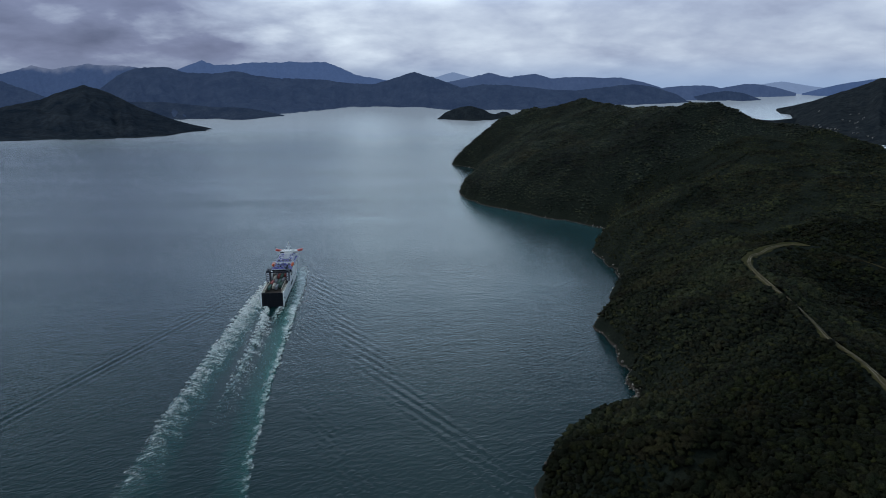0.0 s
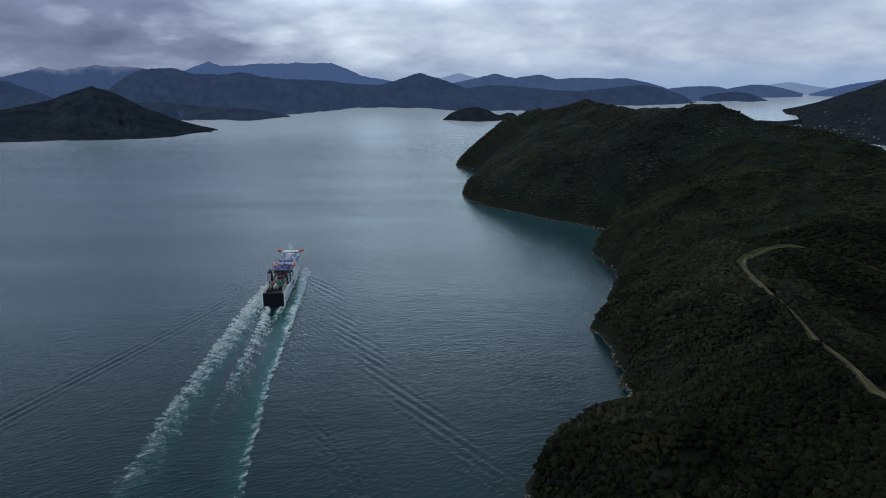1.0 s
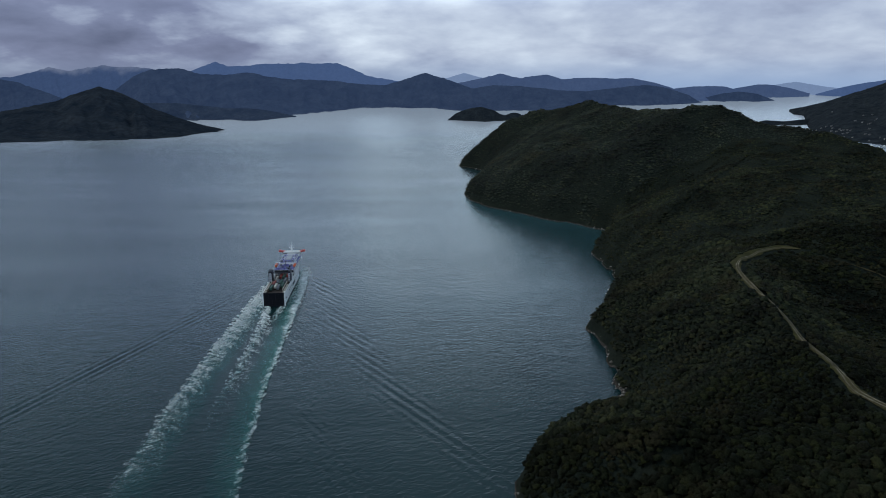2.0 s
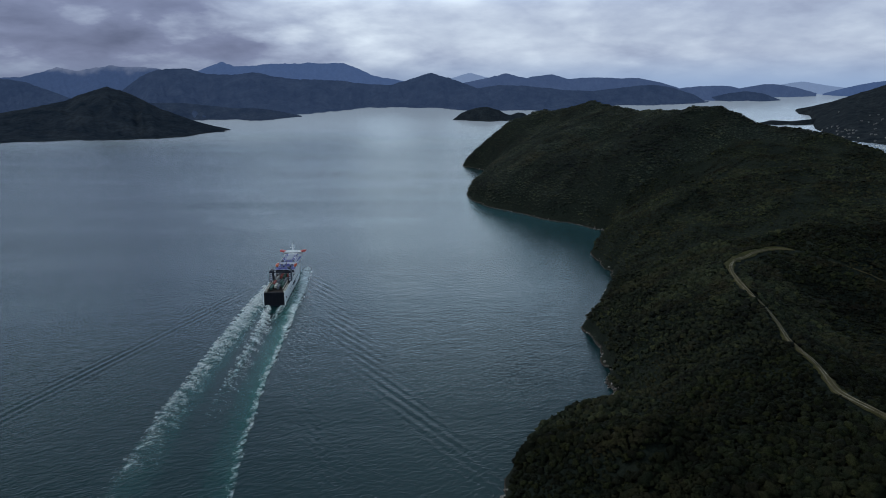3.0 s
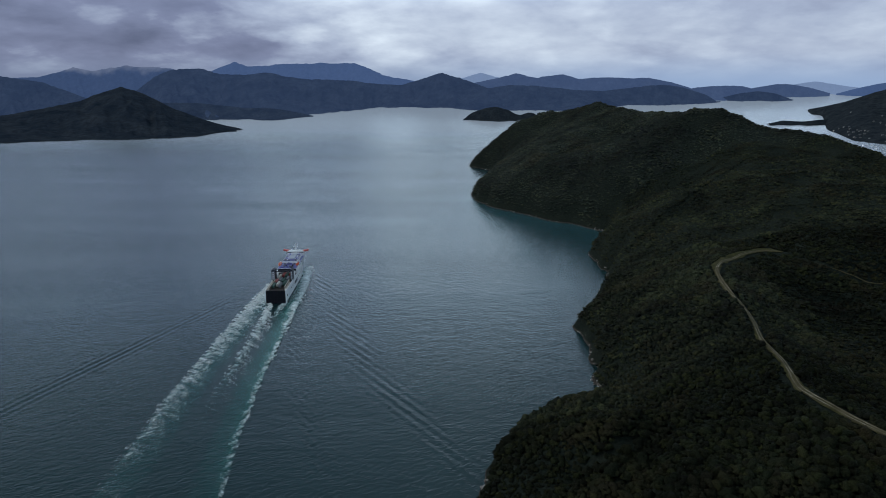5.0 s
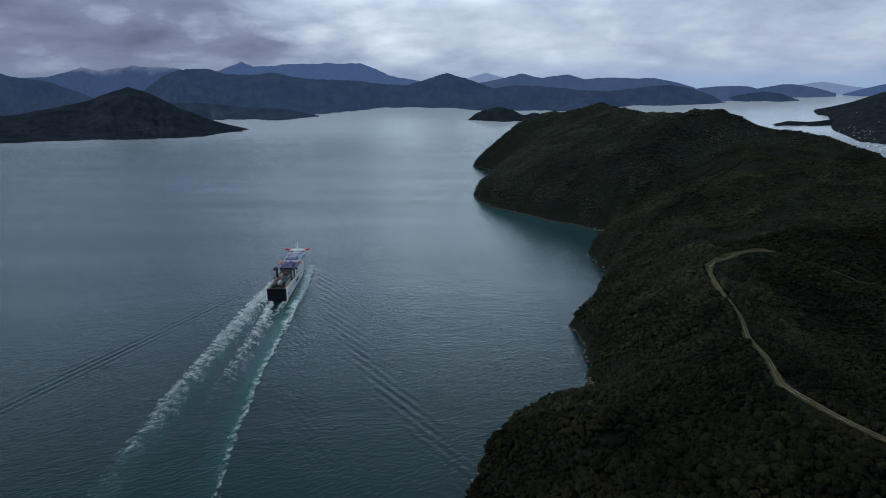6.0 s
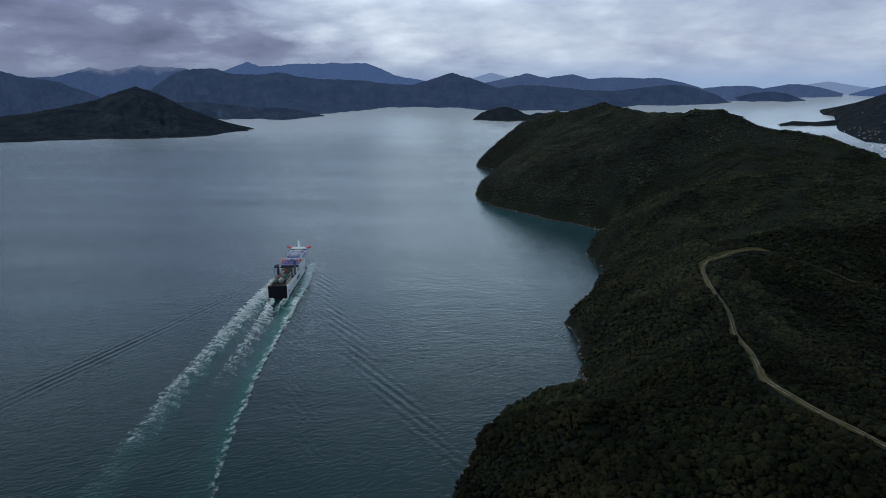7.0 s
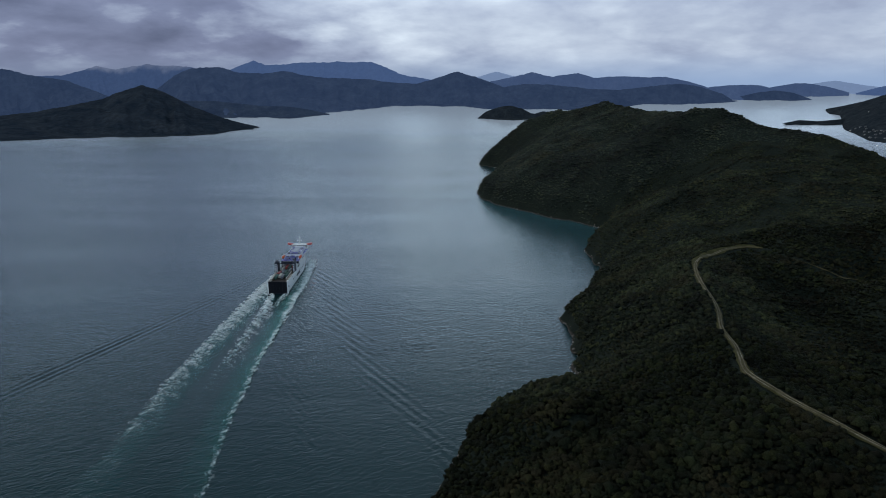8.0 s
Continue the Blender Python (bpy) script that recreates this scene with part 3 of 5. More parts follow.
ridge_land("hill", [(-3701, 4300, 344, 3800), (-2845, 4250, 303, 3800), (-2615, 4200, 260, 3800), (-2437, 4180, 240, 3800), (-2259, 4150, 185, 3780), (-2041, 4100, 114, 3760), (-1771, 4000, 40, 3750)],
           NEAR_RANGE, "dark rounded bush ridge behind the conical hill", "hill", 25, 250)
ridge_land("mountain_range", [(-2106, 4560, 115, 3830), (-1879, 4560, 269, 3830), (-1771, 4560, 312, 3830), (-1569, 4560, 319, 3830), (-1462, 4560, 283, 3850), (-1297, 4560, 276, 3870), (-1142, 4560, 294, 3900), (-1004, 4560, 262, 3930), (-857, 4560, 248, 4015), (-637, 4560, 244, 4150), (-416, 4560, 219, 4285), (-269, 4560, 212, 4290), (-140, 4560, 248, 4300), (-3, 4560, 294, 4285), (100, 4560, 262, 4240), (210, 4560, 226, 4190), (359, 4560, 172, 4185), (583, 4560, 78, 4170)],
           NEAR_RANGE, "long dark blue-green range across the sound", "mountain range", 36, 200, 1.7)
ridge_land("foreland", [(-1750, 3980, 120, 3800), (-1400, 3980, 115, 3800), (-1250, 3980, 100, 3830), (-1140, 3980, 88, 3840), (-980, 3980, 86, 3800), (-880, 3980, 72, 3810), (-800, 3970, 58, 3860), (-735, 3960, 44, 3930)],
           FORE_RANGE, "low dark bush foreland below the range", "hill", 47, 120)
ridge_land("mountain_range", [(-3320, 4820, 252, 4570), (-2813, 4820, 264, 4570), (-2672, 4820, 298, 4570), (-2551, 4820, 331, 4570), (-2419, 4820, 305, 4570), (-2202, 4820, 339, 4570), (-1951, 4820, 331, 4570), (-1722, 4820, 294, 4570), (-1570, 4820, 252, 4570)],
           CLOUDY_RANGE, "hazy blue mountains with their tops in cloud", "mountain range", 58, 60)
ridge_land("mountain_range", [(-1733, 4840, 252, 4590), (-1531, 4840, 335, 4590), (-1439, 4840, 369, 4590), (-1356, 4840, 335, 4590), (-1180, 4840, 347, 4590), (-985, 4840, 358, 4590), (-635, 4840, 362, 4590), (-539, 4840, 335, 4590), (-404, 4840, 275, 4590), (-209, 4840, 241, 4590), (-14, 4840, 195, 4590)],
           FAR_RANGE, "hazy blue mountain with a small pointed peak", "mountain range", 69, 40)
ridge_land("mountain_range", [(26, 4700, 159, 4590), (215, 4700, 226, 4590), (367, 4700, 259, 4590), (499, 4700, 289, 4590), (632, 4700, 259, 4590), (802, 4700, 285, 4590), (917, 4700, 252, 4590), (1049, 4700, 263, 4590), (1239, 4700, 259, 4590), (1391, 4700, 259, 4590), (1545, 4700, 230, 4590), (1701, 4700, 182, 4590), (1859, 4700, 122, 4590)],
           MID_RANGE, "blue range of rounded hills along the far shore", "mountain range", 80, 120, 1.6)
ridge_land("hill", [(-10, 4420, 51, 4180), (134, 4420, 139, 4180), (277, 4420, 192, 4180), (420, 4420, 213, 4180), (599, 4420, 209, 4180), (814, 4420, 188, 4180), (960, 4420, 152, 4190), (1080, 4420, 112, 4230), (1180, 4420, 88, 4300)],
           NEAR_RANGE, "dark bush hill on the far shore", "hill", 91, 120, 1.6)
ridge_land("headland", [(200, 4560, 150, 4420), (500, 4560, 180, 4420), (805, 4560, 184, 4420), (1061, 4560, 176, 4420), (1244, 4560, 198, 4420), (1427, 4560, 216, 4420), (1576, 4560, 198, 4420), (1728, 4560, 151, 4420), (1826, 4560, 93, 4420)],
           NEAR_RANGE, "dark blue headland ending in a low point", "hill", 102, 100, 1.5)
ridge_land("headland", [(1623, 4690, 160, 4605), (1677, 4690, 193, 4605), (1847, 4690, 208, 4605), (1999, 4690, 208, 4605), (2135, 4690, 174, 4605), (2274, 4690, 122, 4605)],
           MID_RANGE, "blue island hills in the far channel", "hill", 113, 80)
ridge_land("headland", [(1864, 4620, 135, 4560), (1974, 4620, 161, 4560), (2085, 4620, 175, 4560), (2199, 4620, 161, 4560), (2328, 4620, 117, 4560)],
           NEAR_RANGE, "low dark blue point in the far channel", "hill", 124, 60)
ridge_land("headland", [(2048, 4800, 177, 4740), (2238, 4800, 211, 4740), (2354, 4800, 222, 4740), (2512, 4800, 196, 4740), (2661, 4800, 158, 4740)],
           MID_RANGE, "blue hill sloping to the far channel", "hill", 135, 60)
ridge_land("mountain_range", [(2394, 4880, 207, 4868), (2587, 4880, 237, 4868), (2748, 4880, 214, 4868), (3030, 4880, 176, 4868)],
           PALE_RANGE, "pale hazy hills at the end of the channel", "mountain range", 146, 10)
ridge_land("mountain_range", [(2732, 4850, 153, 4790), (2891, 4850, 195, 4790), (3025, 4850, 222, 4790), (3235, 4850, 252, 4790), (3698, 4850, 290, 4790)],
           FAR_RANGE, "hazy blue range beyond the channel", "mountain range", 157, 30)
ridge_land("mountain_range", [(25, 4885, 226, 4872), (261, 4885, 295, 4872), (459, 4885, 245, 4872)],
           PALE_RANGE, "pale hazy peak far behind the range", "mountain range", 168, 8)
peninsula = ridge_land("peninsula", [(2167, 4060, 50, 4020), (2236, 4060, 85, 3940), (2264, 4060, 96, 3040), (2369, 4000, 136, 2830), (2515, 3900, 209, 2650), (2762, 3700, 329, 2350), (3063, 3400, 431, 2000)],
           BAY_BUSH, "dark bush slope with scattered houses above a bay", "hill", 179, 400)
ridge_land("spit", [(1735, 3640, 22, 3600), (1821, 3680, 35, 3630), (1938, 3700, 28, 3640), (2038, 3720, 36, 3640), (2166, 3760, 46, 3640)],
           BAY_BUSH, "low dark spit reaching into the channel", "spit", 190, 60)
ridge_land("island", [(125, 3830, 30, 3800), (170, 3860, 65, 3795), (249, 3880, 92, 3790), (313, 3880, 99, 3790), (382, 3870, 80, 3795), (416, 3860, 59, 3795), (448, 3860, 53, 3800), (486, 3865, 68, 3800), (520, 3865, 65, 3805), (551, 3850, 41, 3815)],
           BAY_BUSH, "small dark bush-covered island in the sound", "island", 201, 70)

# ---------------------------------------------------------------- the track along the crest
TRACK = [(285, 180), (275, 205), (268, 222), (261, 237), (255, 251), (250, 265), (246, 276), (242, 288), (239, 301), (236, 314), (234.5, 326), (239, 344), (244, 364), (245, 380), (246.5, 396),
         (254, 420), (260.5, 440), (264.5, 458), (266, 476), (268, 496), (272, 518), (278, 547), (287, 578), (303, 605), (332, 629), (357, 645), (371, 628)]
SPUR = [(372, 626), (380, 607), (388, 591), (411, 574), (432, 572), (470, 566)]


def smooth_line(points, step=2.0):
    """An even, rounded line through points."""
    pts = np.array(points, float)
    for _ in range(3):
        a, b = pts[:-1] * 0.75 + pts[1:] * 0.25, pts[:-1] * 0.25 + pts[1:] * 0.75
        pts = np.concatenate([pts[:1], np.stack([a, b], 1).reshape(-1, 2), pts[-1:]])
    u = np.concatenate([[0], np.cumsum(np.hypot(*np.diff(pts, axis=0).T))])
    s = np.arange(0, u[-1], step)
    return np.stack([np.interp(s, u, pts[:, 0]), np.interp(s, u, pts[:, 1])], -1)


def ribbon(name, line, left, right, lift, material, cols=7, seed=0, wobble=0.6, taper=0):
    """A strip laid on the ground beside a line; left and right are its edges."""
    d = np.gradient(line, axis=0)
    d /= np.linalg.norm(d, axis=1)[:, None]
    side = np.stack([d[:, 1], -d[:, 0]], -1)
    s = np.arange(len(line)) * 2.0
    a = left + wobble * value_noise(s, s * 0, 9, seed) + wobble * value_noise(s, s * 0, 3.5, seed + 1)
    b = right + wobble * value_noise(s, s * 0, 9, seed + 2) + wobble * value_noise(s, s * 0, 3.5, seed + 3)
    if taper:
        ends = np.clip(np.minimum(s, s[-1] - s) / taper, 0.12, 1) ** 0.7
        a, b = a * ends, b * ends
    k = np.linspace(0, 1, cols)
    w = a[:, None] * (1 - k) + b[:, None] * k
    xy = line[:, None, :] + side[:, None, :] * w[:, :, None]
    z = headland(xy[..., 0], xy[..., 1]) + lift + 0.12 * np.sin(k * math.pi)[None, :]
    return bulk(name, np.concatenate([xy, z[..., None]], -1).reshape(-1, 3), sheet(cols, len(line)), material)


track_line, spur_line = smooth_line(TRACK), smooth_line(SPUR)
road = tagged(new("road"), "narrow gravel vehicle track along a grassy ridge", "road", kind="structure")
for name, line, a, b, lift, paint, seed, wob, thin in (
        ("verge", track_line, -2.4, 2.2, 0.7, GRASS, 41, 0.55, 12), ("gravel", track_line, -1.8, 1.8, 0.88, GRAVEL, 45, 0.35, 12),
        ("wheel_track", track_line[:-14], -1.15, -0.55, 1.04, RUT, 57, 0.12, 0), ("wheel_track", track_line[:-14], 0.55, 1.15, 1.04, RUT, 61, 0.12, 0),
        ("verge", track_line[-62:], -8.0, 3.0, 0.78, GRASS, 49, 1.4, 20), ("gravel", spur_line[16:], -0.6, 0.6, 0.8, GRAVEL, 53, 0.4, 30)):
    o = ribbon(name, line, a, b, lift, paint, 9, seed, wob, thin)
    o.parent = road

# ---------------------------------------------------------------- the bush
rng = np.random.default_rng(11)


def crown_shape(detail, seed, squash, foot=-0.42):
    """A lumpy crown about 1 across in radius, open below."""
    bm = bmesh.new()
    bmesh.ops.create_icosphere(bm, subdivisions=detail, radius=1.0)
    off = Vector((seed * 3.7, seed * 1.3, seed * 2.1))
    for v in bm.verts:
        n = noise.fractal(v.co * 1.5 + off, 1.0, 2.0, 3) * 0.75 + noise.noise(v.co * 4.2 + off) * 0.45
        v.co *= 1 + n
        v.co.z *= squash
    bmesh.ops.delete(bm, geom=[v for v in bm.verts if v.co.z < foot], context="VERTS")
    bm.verts.index_update()
    verts = np.array([v.co[:] for v in bm.verts])
    faces = np.array([[v.index for v in f.verts] for f in bm.faces])
    bm.free()
    return verts, faces


FINE = [crown_shape(2, k, 0.85 + 0.1 * (k % 3)) for k in range(7)]
PLAIN = [crown_shape(2, k + 20, 0.8 + 0.08 * (k % 3)) for k in range(6)]


def spread(x0, x1, y0, y1, gap):
    """Jittered points of a stretch of bush, clear of the track and the water."""
    a, b = np.meshgrid(np.arange(x0, x1, gap), np.arange(y0, y1, gap))
    px = a.ravel() + rng.uniform(-0.5, 0.5, a.size) * gap
    py = b.ravel() + rng.uniform(-0.5, 0.5, a.size) * gap
    pz = headland(px, py)
    clear = np.full(px.shape, 1e9)
    for line, wide in ((track_line[::2], 0.0), (track_line[:70:2], 1.3), (track_line[-62::2], 3.4), (spur_line[::2], -2.0)):
        for q in line:
            clear = np.minimum(clear, np.hypot(px - q[0], py - q[1]) - wide)
    for dx, dy in ((-3.5, 0), (3.5, 0), (0, -3.5), (0, 3.5)):
        clear = np.where(headland(px + dx, py + dy) > 0, clear, 0)
    ok = (pz > 1.6) & (clear > 3.8 + 1.4 * rng.random(px.size))
    return px[ok], py[ok], pz[ok]


def stamp(shapes, px, py, pz, size, tall, rise):
    """Copies of the shapes at the points, as joined arrays, and which point each corner belongs to."""
    vs, fs, own, base = [], [], [], 0
    pick = rng.integers(0, len(shapes), px.size)
    turn = rng.uniform(0, 2 * math.pi, px.size)
    for k, (sv, sf) in enumerate(shapes):
        sel = np.nonzero(pick == k)[0]
        if not len(sel):
            continue
        c, s = np.cos(turn[sel])[:, None], np.sin(turn[sel])[:, None]
        r = size[sel][:, None]
        x = px[sel][:, None] + r * (sv[:, 0] * c - sv[:, 1] * s)
        y = py[sel][:, None] + r * (sv[:, 0] * s + sv[:, 1] * c)
        z = pz[sel][:, None] + r * rise + r * tall[sel][:, None] * sv[:, 2]
        vs.append(np.stack([x, y, z], -1).reshape(-1, 3))
        fs.append((sf[None] + (np.arange(len(sel)) * len(sv))[:, None, None] + base).reshape(-1, 3))
        own.append(np.repeat(sel, len(sv)))
        base += len(sel) * len(sv)
    return np.concatenate(vs), np.concatenate(fs), np.concatenate(own)


def canopy(name, shapes, px, py, pz, low, high, label, rise=0.5, flat=1.0, tufts=0, stand=1.0, smooth=True, paint=None):
    """Crowns at the points, with leaf clumps standing out of them, joined into one mesh; "crown" tells one tree from the next."""
    pz = pz + np.maximum(1.9 * value_noise(px, py, 23, 63) + 1.3 * value_noise(px, py, 10, 64), -0.4) * stand
    size = low + (high - low) * rng.random(px.size) ** 1.7
    size *= 1 + 0.3 * value_noise(px, py, 28, 61)
    tall = flat * rng.uniform(0.8, 1.25, px.size)
    kind = np.mod(rng.normal(0.0, 0.28, px.size) + 0.9 * value_noise(px, py, 34, 67), 1.0)
    v, f, own = stamp(shapes, px, py, pz, size, tall, rise)
    shade = kind[own]
    if tufts:
        n = px.size * tufts
        up, az = rng.uniform(0.15, 1.0, n), rng.uniform(0, 2 * math.pi, n)
        flatr = np.sqrt(1 - up ** 2)
        big = np.repeat(size, tufts)
        reach = big * rng.uniform(0.72, 1.0, n)
        tx = np.repeat(px, tufts) + reach * flatr * np.cos(az)
        ty = np.repeat(py, tufts) + reach * flatr * np.sin(az)
        tz = np.repeat(pz, tufts) + big * rise + reach * up * np.repeat(tall, tufts) * 0.85
        tv, tf, own = stamp(TUFT, tx, ty, tz, big * rng.uniform(0.2, 0.42, n), rng.uniform(0.6, 1.1, n), 0.0)
        shade = np.concatenate([shade, np.repeat(kind, tufts)[own]])
        v, f = np.concatenate([v, tv]), np.concatenate([f, tf + len(v)])
    ob = bulk(name, v, f, paint or BUSH, smooth)
    ob.data.attributes.new("crown", "FLOAT", "POINT").data.foreach_set("value", shade.astype(np.float32))
    return tagged(ob, label, "bush", kind="stuff")


def clip_to(keep, *arrays):
    return [a[keep] for a in arrays]


TUFT = [crown_shape(1, k + 90, 0.8) for k in range(5)]
FAR = [crown_shape(1, k + 40, 0.9) for k in range(5)]
px, py, pz = spread(58, 315, 185, 485, 2.7)
near_tree = (px > 118) & (px < 205) & (py > 262) & (py < 312) & (rng.random(px.size) < 0.62)
upper = py + 25 * value_noise(px, py, 40, 66) > 385
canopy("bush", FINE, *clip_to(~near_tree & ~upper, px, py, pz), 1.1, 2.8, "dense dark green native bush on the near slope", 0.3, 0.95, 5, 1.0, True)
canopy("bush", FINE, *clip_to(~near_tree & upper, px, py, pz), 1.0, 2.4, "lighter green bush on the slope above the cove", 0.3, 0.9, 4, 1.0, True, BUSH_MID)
tree_spots = np.stack(clip_to(near_tree, px, py, pz), -1)[:300]
px, py, pz = spread(315, 560, 200, 560, 2.9)
canopy("bush", FAR, px, py, pz, 1.0, 2.4, "dense dark green bush in the gully beside the ridge", 0.35, 0.8, 0, 1.0, False)
px, py, pz = spread(140, 330, 485, 700, 2.9)
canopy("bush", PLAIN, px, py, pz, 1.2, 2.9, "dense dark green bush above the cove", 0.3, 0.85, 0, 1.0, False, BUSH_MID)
px, py, pz = spread(330, 700, 560, 700, 3.5)
canopy("bush", PLAIN, px, py, pz, 1.1, 2.8, "dense dark green bush beyond the track", 0.35, 0.8, 0, 1.0, False)
MOUND = [crown_shape(1, k + 160, 0.95, -0.5) for k in range(8)]
px, py, pz = spread(180, 780, 700, 1100, 3.1)
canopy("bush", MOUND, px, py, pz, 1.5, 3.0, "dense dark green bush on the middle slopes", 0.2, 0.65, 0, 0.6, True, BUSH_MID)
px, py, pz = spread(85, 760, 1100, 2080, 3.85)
canopy("bush", MOUND, px, py, pz, 2.2, 3.8, "dense dark green bush on the far hill of the headland", 0.15, 0.55, 0, 0.35, True, BUSH_HAZED)

# ---------------------------------------------------------------- the ferry


def half_beam(y, z):
    """Half the hull's width at y metres from the stern and height z."""
    full = 11.7 - 0.5 * max(0, 1 - y / 12)
    start = 96 + 0.8 * z
    if y > start:
        full *= max(0.0, 1 - ((y - start) / (146 + 0.55 * z - start)) ** 1.7)
    return max(full - max(0, 3 - z) * 0.25, 0.06)


def hull_shell(z_list, y_list):
    bm = bmesh.new()
    rings = []
    for z in z_list:
        right = [bm.verts.new((half_beam(y, z), min(y, 146 + 0.55 * z), z)) for y in y_list]
        left = [bm.verts.new((-half_beam(y, z), min(y, 146 + 0.55 * z), z)) for y in reversed(y_list)]
        rings.append(right + left)
    for lo, hi in zip(rings[:-1], rings[1:]):
        for i in range(len(lo)):
            j = (i + 1) % len(lo)
            bm.faces.new((lo[i], lo[j], hi[j], hi[i]))
    return bm, rings


ship = tagged(new("ferry"), "white car ferry with blue decks and red bridge wings under way", "ferry")
Y_ALL = [0, 4, 12, 30, 50, 76, 90, 100, 108, 116, 124, 131, 137, 142, 146, 150, 154, 157]
bm, rings = hull_shell([-2.0, 0.0, 1.3], Y_ALL)
part("boot_top", bm, NAVY, ship, "dark navy band at the waterline")
bm, rings = hull_shell([1.31, 5, 9, 13.2], Y_ALL)
hull = part("hull", bm, WHITE, ship, "white hull sides with streaks")
bm, rings = hull_shell([13.2, 15.2, 17.2], [y for y in Y_ALL if y >= 76])
bm.faces.new(rings[-1])
part("upper_hull", bm, WHITE, ship)
for side in (-1, 1):
    bm = bmesh.new()
    box(bm, side * 11.45 - 0.25, side * 11.45 + 0.25, 1.0, 76, 13.2, 14.9, 0.08)
    part("bulwark", bm, WHITE, ship)
    bm = bmesh.new()
    box(bm, side * 9.9 - 1.2, side * 9.9 + 1.2, 2, 34, 13.22, 14.1, 0.1)
    for k in range(5):
        box(bm, side * 9.9 - 0.9, side * 9.9 + 0.9, 4 + k * 6, 7 + k * 6, 14.1, 15.0 + 0.3 * (k % 2), 0.12)
    part("mooring_gear", bm, CREAM, ship, "cream deck lockers and winches")
    for k in range(9):
        bm = bmesh.new()
        y = 30 + k * 8
        box(bm, side * 11.72 - 0.06, side * 11.72 + 0.06, y, y + 2.2, 8.2, 9.6, 0.04)
        part("side_opening", bm, GLASS, ship, "dark opening in the hull side")
bm = bmesh.new()
box(bm, -11.2, 11.2, 0.6, 76, 12.7, 13.2)
part("vehicle_deck", bm, RUST, ship, "rust-brown open vehicle deck")
bm = bmesh.new()
box(bm, -10.6, 10.6, -0.9, 0.1, 0.8, 14.9, 0.2)
ramp_door = part("stern_ramp", bm, BLACK, ship, "tall black stern ramp, raised")
for k in range(6):
    bm = bmesh.new()
    x = -9.0 + k * 3.6
    box(bm, x - 0.18, x + 0.18, -1.15, -0.88, 1.4, 14.4, 0.05)
    part("rib", bm, BLACK, ramp_door)
for side in (-1, 1):
    bm = bmesh.new()
    box(bm, side * 11.25 - 0.6, side * 11.25 + 0.6, -0.7, 2.2, 0.2, 15.9, 0.15)
    part("stern_post", bm, WHITE, ship)
    bm = bmesh.new()
    box(bm, side * 11.4 - 0.9, side * 11.4 + 0.9, 2.5, 5.0, 7.5, 9.0, 0.2)
    part("fender_box", bm, NAVY, ship)
# Coamings along the lorry lanes, with pale caps.
for side in (-1, 1):
    bm = bmesh.new()
    box(bm, side * 8.0 - 0.28, side * 8.0 + 0.28, 8, 40.5, 13.2, 16.0, 0.06)
    coaming = part("coaming", bm, TAN, ship, "tan painted coaming beside the lorry lanes")
    bm = bmesh.new()
    box(bm, side * 8.0 - 0.42, side * 8.0 + 0.42, 7.8, 40.6, 16.004, 16.2, 0.05)
    part("cap_rail", bm, CREAM, coaming)
    for k in range(9):
        bm = bmesh.new()
        y = 9.5 + k * 3.6
        box(bm, side * 8.0 - side * 0.28 - 0.14, side * 8.0 - side * 0.28 + 0.14, y - 0.12, y + 0.12, 13.2, 15.8, 0.03)
        part("stiffener", bm, TAN, coaming)
# Twin funnel casings with a gantry between them.
for side in (-1, 1):
    bm = bmesh.new()
    thick = 2.1 if side < 0 else 1.3
    box(bm, side * 10.4 - thick, side * 10.4 + thick, 41, 51.5, 13.2, 26.6, 0.9)
    casing = part("funnel_casing", bm, NAVY, ship, "dark navy funnel casing with rounded top")
    bm = bmesh.new()
    box(bm, side * 10.4 - thick * 0.7, side * 10.4 + thick * 0.7, 40.9, 41.05, 15.0, 24.6, 0.04)
    part("louvre_panel", bm, PALE, casing, "pale grey louvred panel in the casing")
    for k in range(4):
        bm = bmesh.new()
        box(bm, side * 10.4 - thick * 0.5, side * 10.4 + thick * 0.5, 40.78, 40.95, 15.6 + k * 2.3, 16.2 + k * 2.3, 0.03)
        part("louvre_slat", bm, NAVY, casing)
    for k in range(3):
        bm = bmesh.new()
        rod(bm, (side * 10.4, 43.4 + k * 2.6, 26.4), (side * 10.4, 43.0 + k * 2.6, 28.0), 0.5, 10)
        part("exhaust_pipe", bm, GREY, casing)
    bm = bmesh.new()
    box(bm, side * 9.6 - 1.4, side * 9.6 + 1.4, 53, 62, 13.2, 18.6, 0.4)
    part("vent_house", bm, WHITE, ship, "white ventilator house")
    for k in range(3):
        bm = bmesh.new()
        rod(bm, (side * 9.4, 54.5 + k * 3, 18.6), (side * 9.4, 54.5 + k * 3, 20.4), 0.8, 10)
        rod(bm, (side * 9.4, 54.5 + k * 3, 20.4), (side * 9.4, 54.5 + k * 3, 20.9), 1.15, 10, 0.7)
        part("ventilator", bm, WHITE, ship)
bm = bmesh.new()
box(bm, -8.7, 8.7, 42.2, 43.2, 24.2, 25.2, 0.15)
part("gantry_beam", bm, NAVY, ship, "navy beam between the funnel casings")
bm = bmesh.new()
box(bm, -8.6, 8.6, 62.5, 64.0, 18.2, 19.6, 0.15)
part("gantry_beam", bm, RUST, ship, "brown cross beam over the vehicle deck")
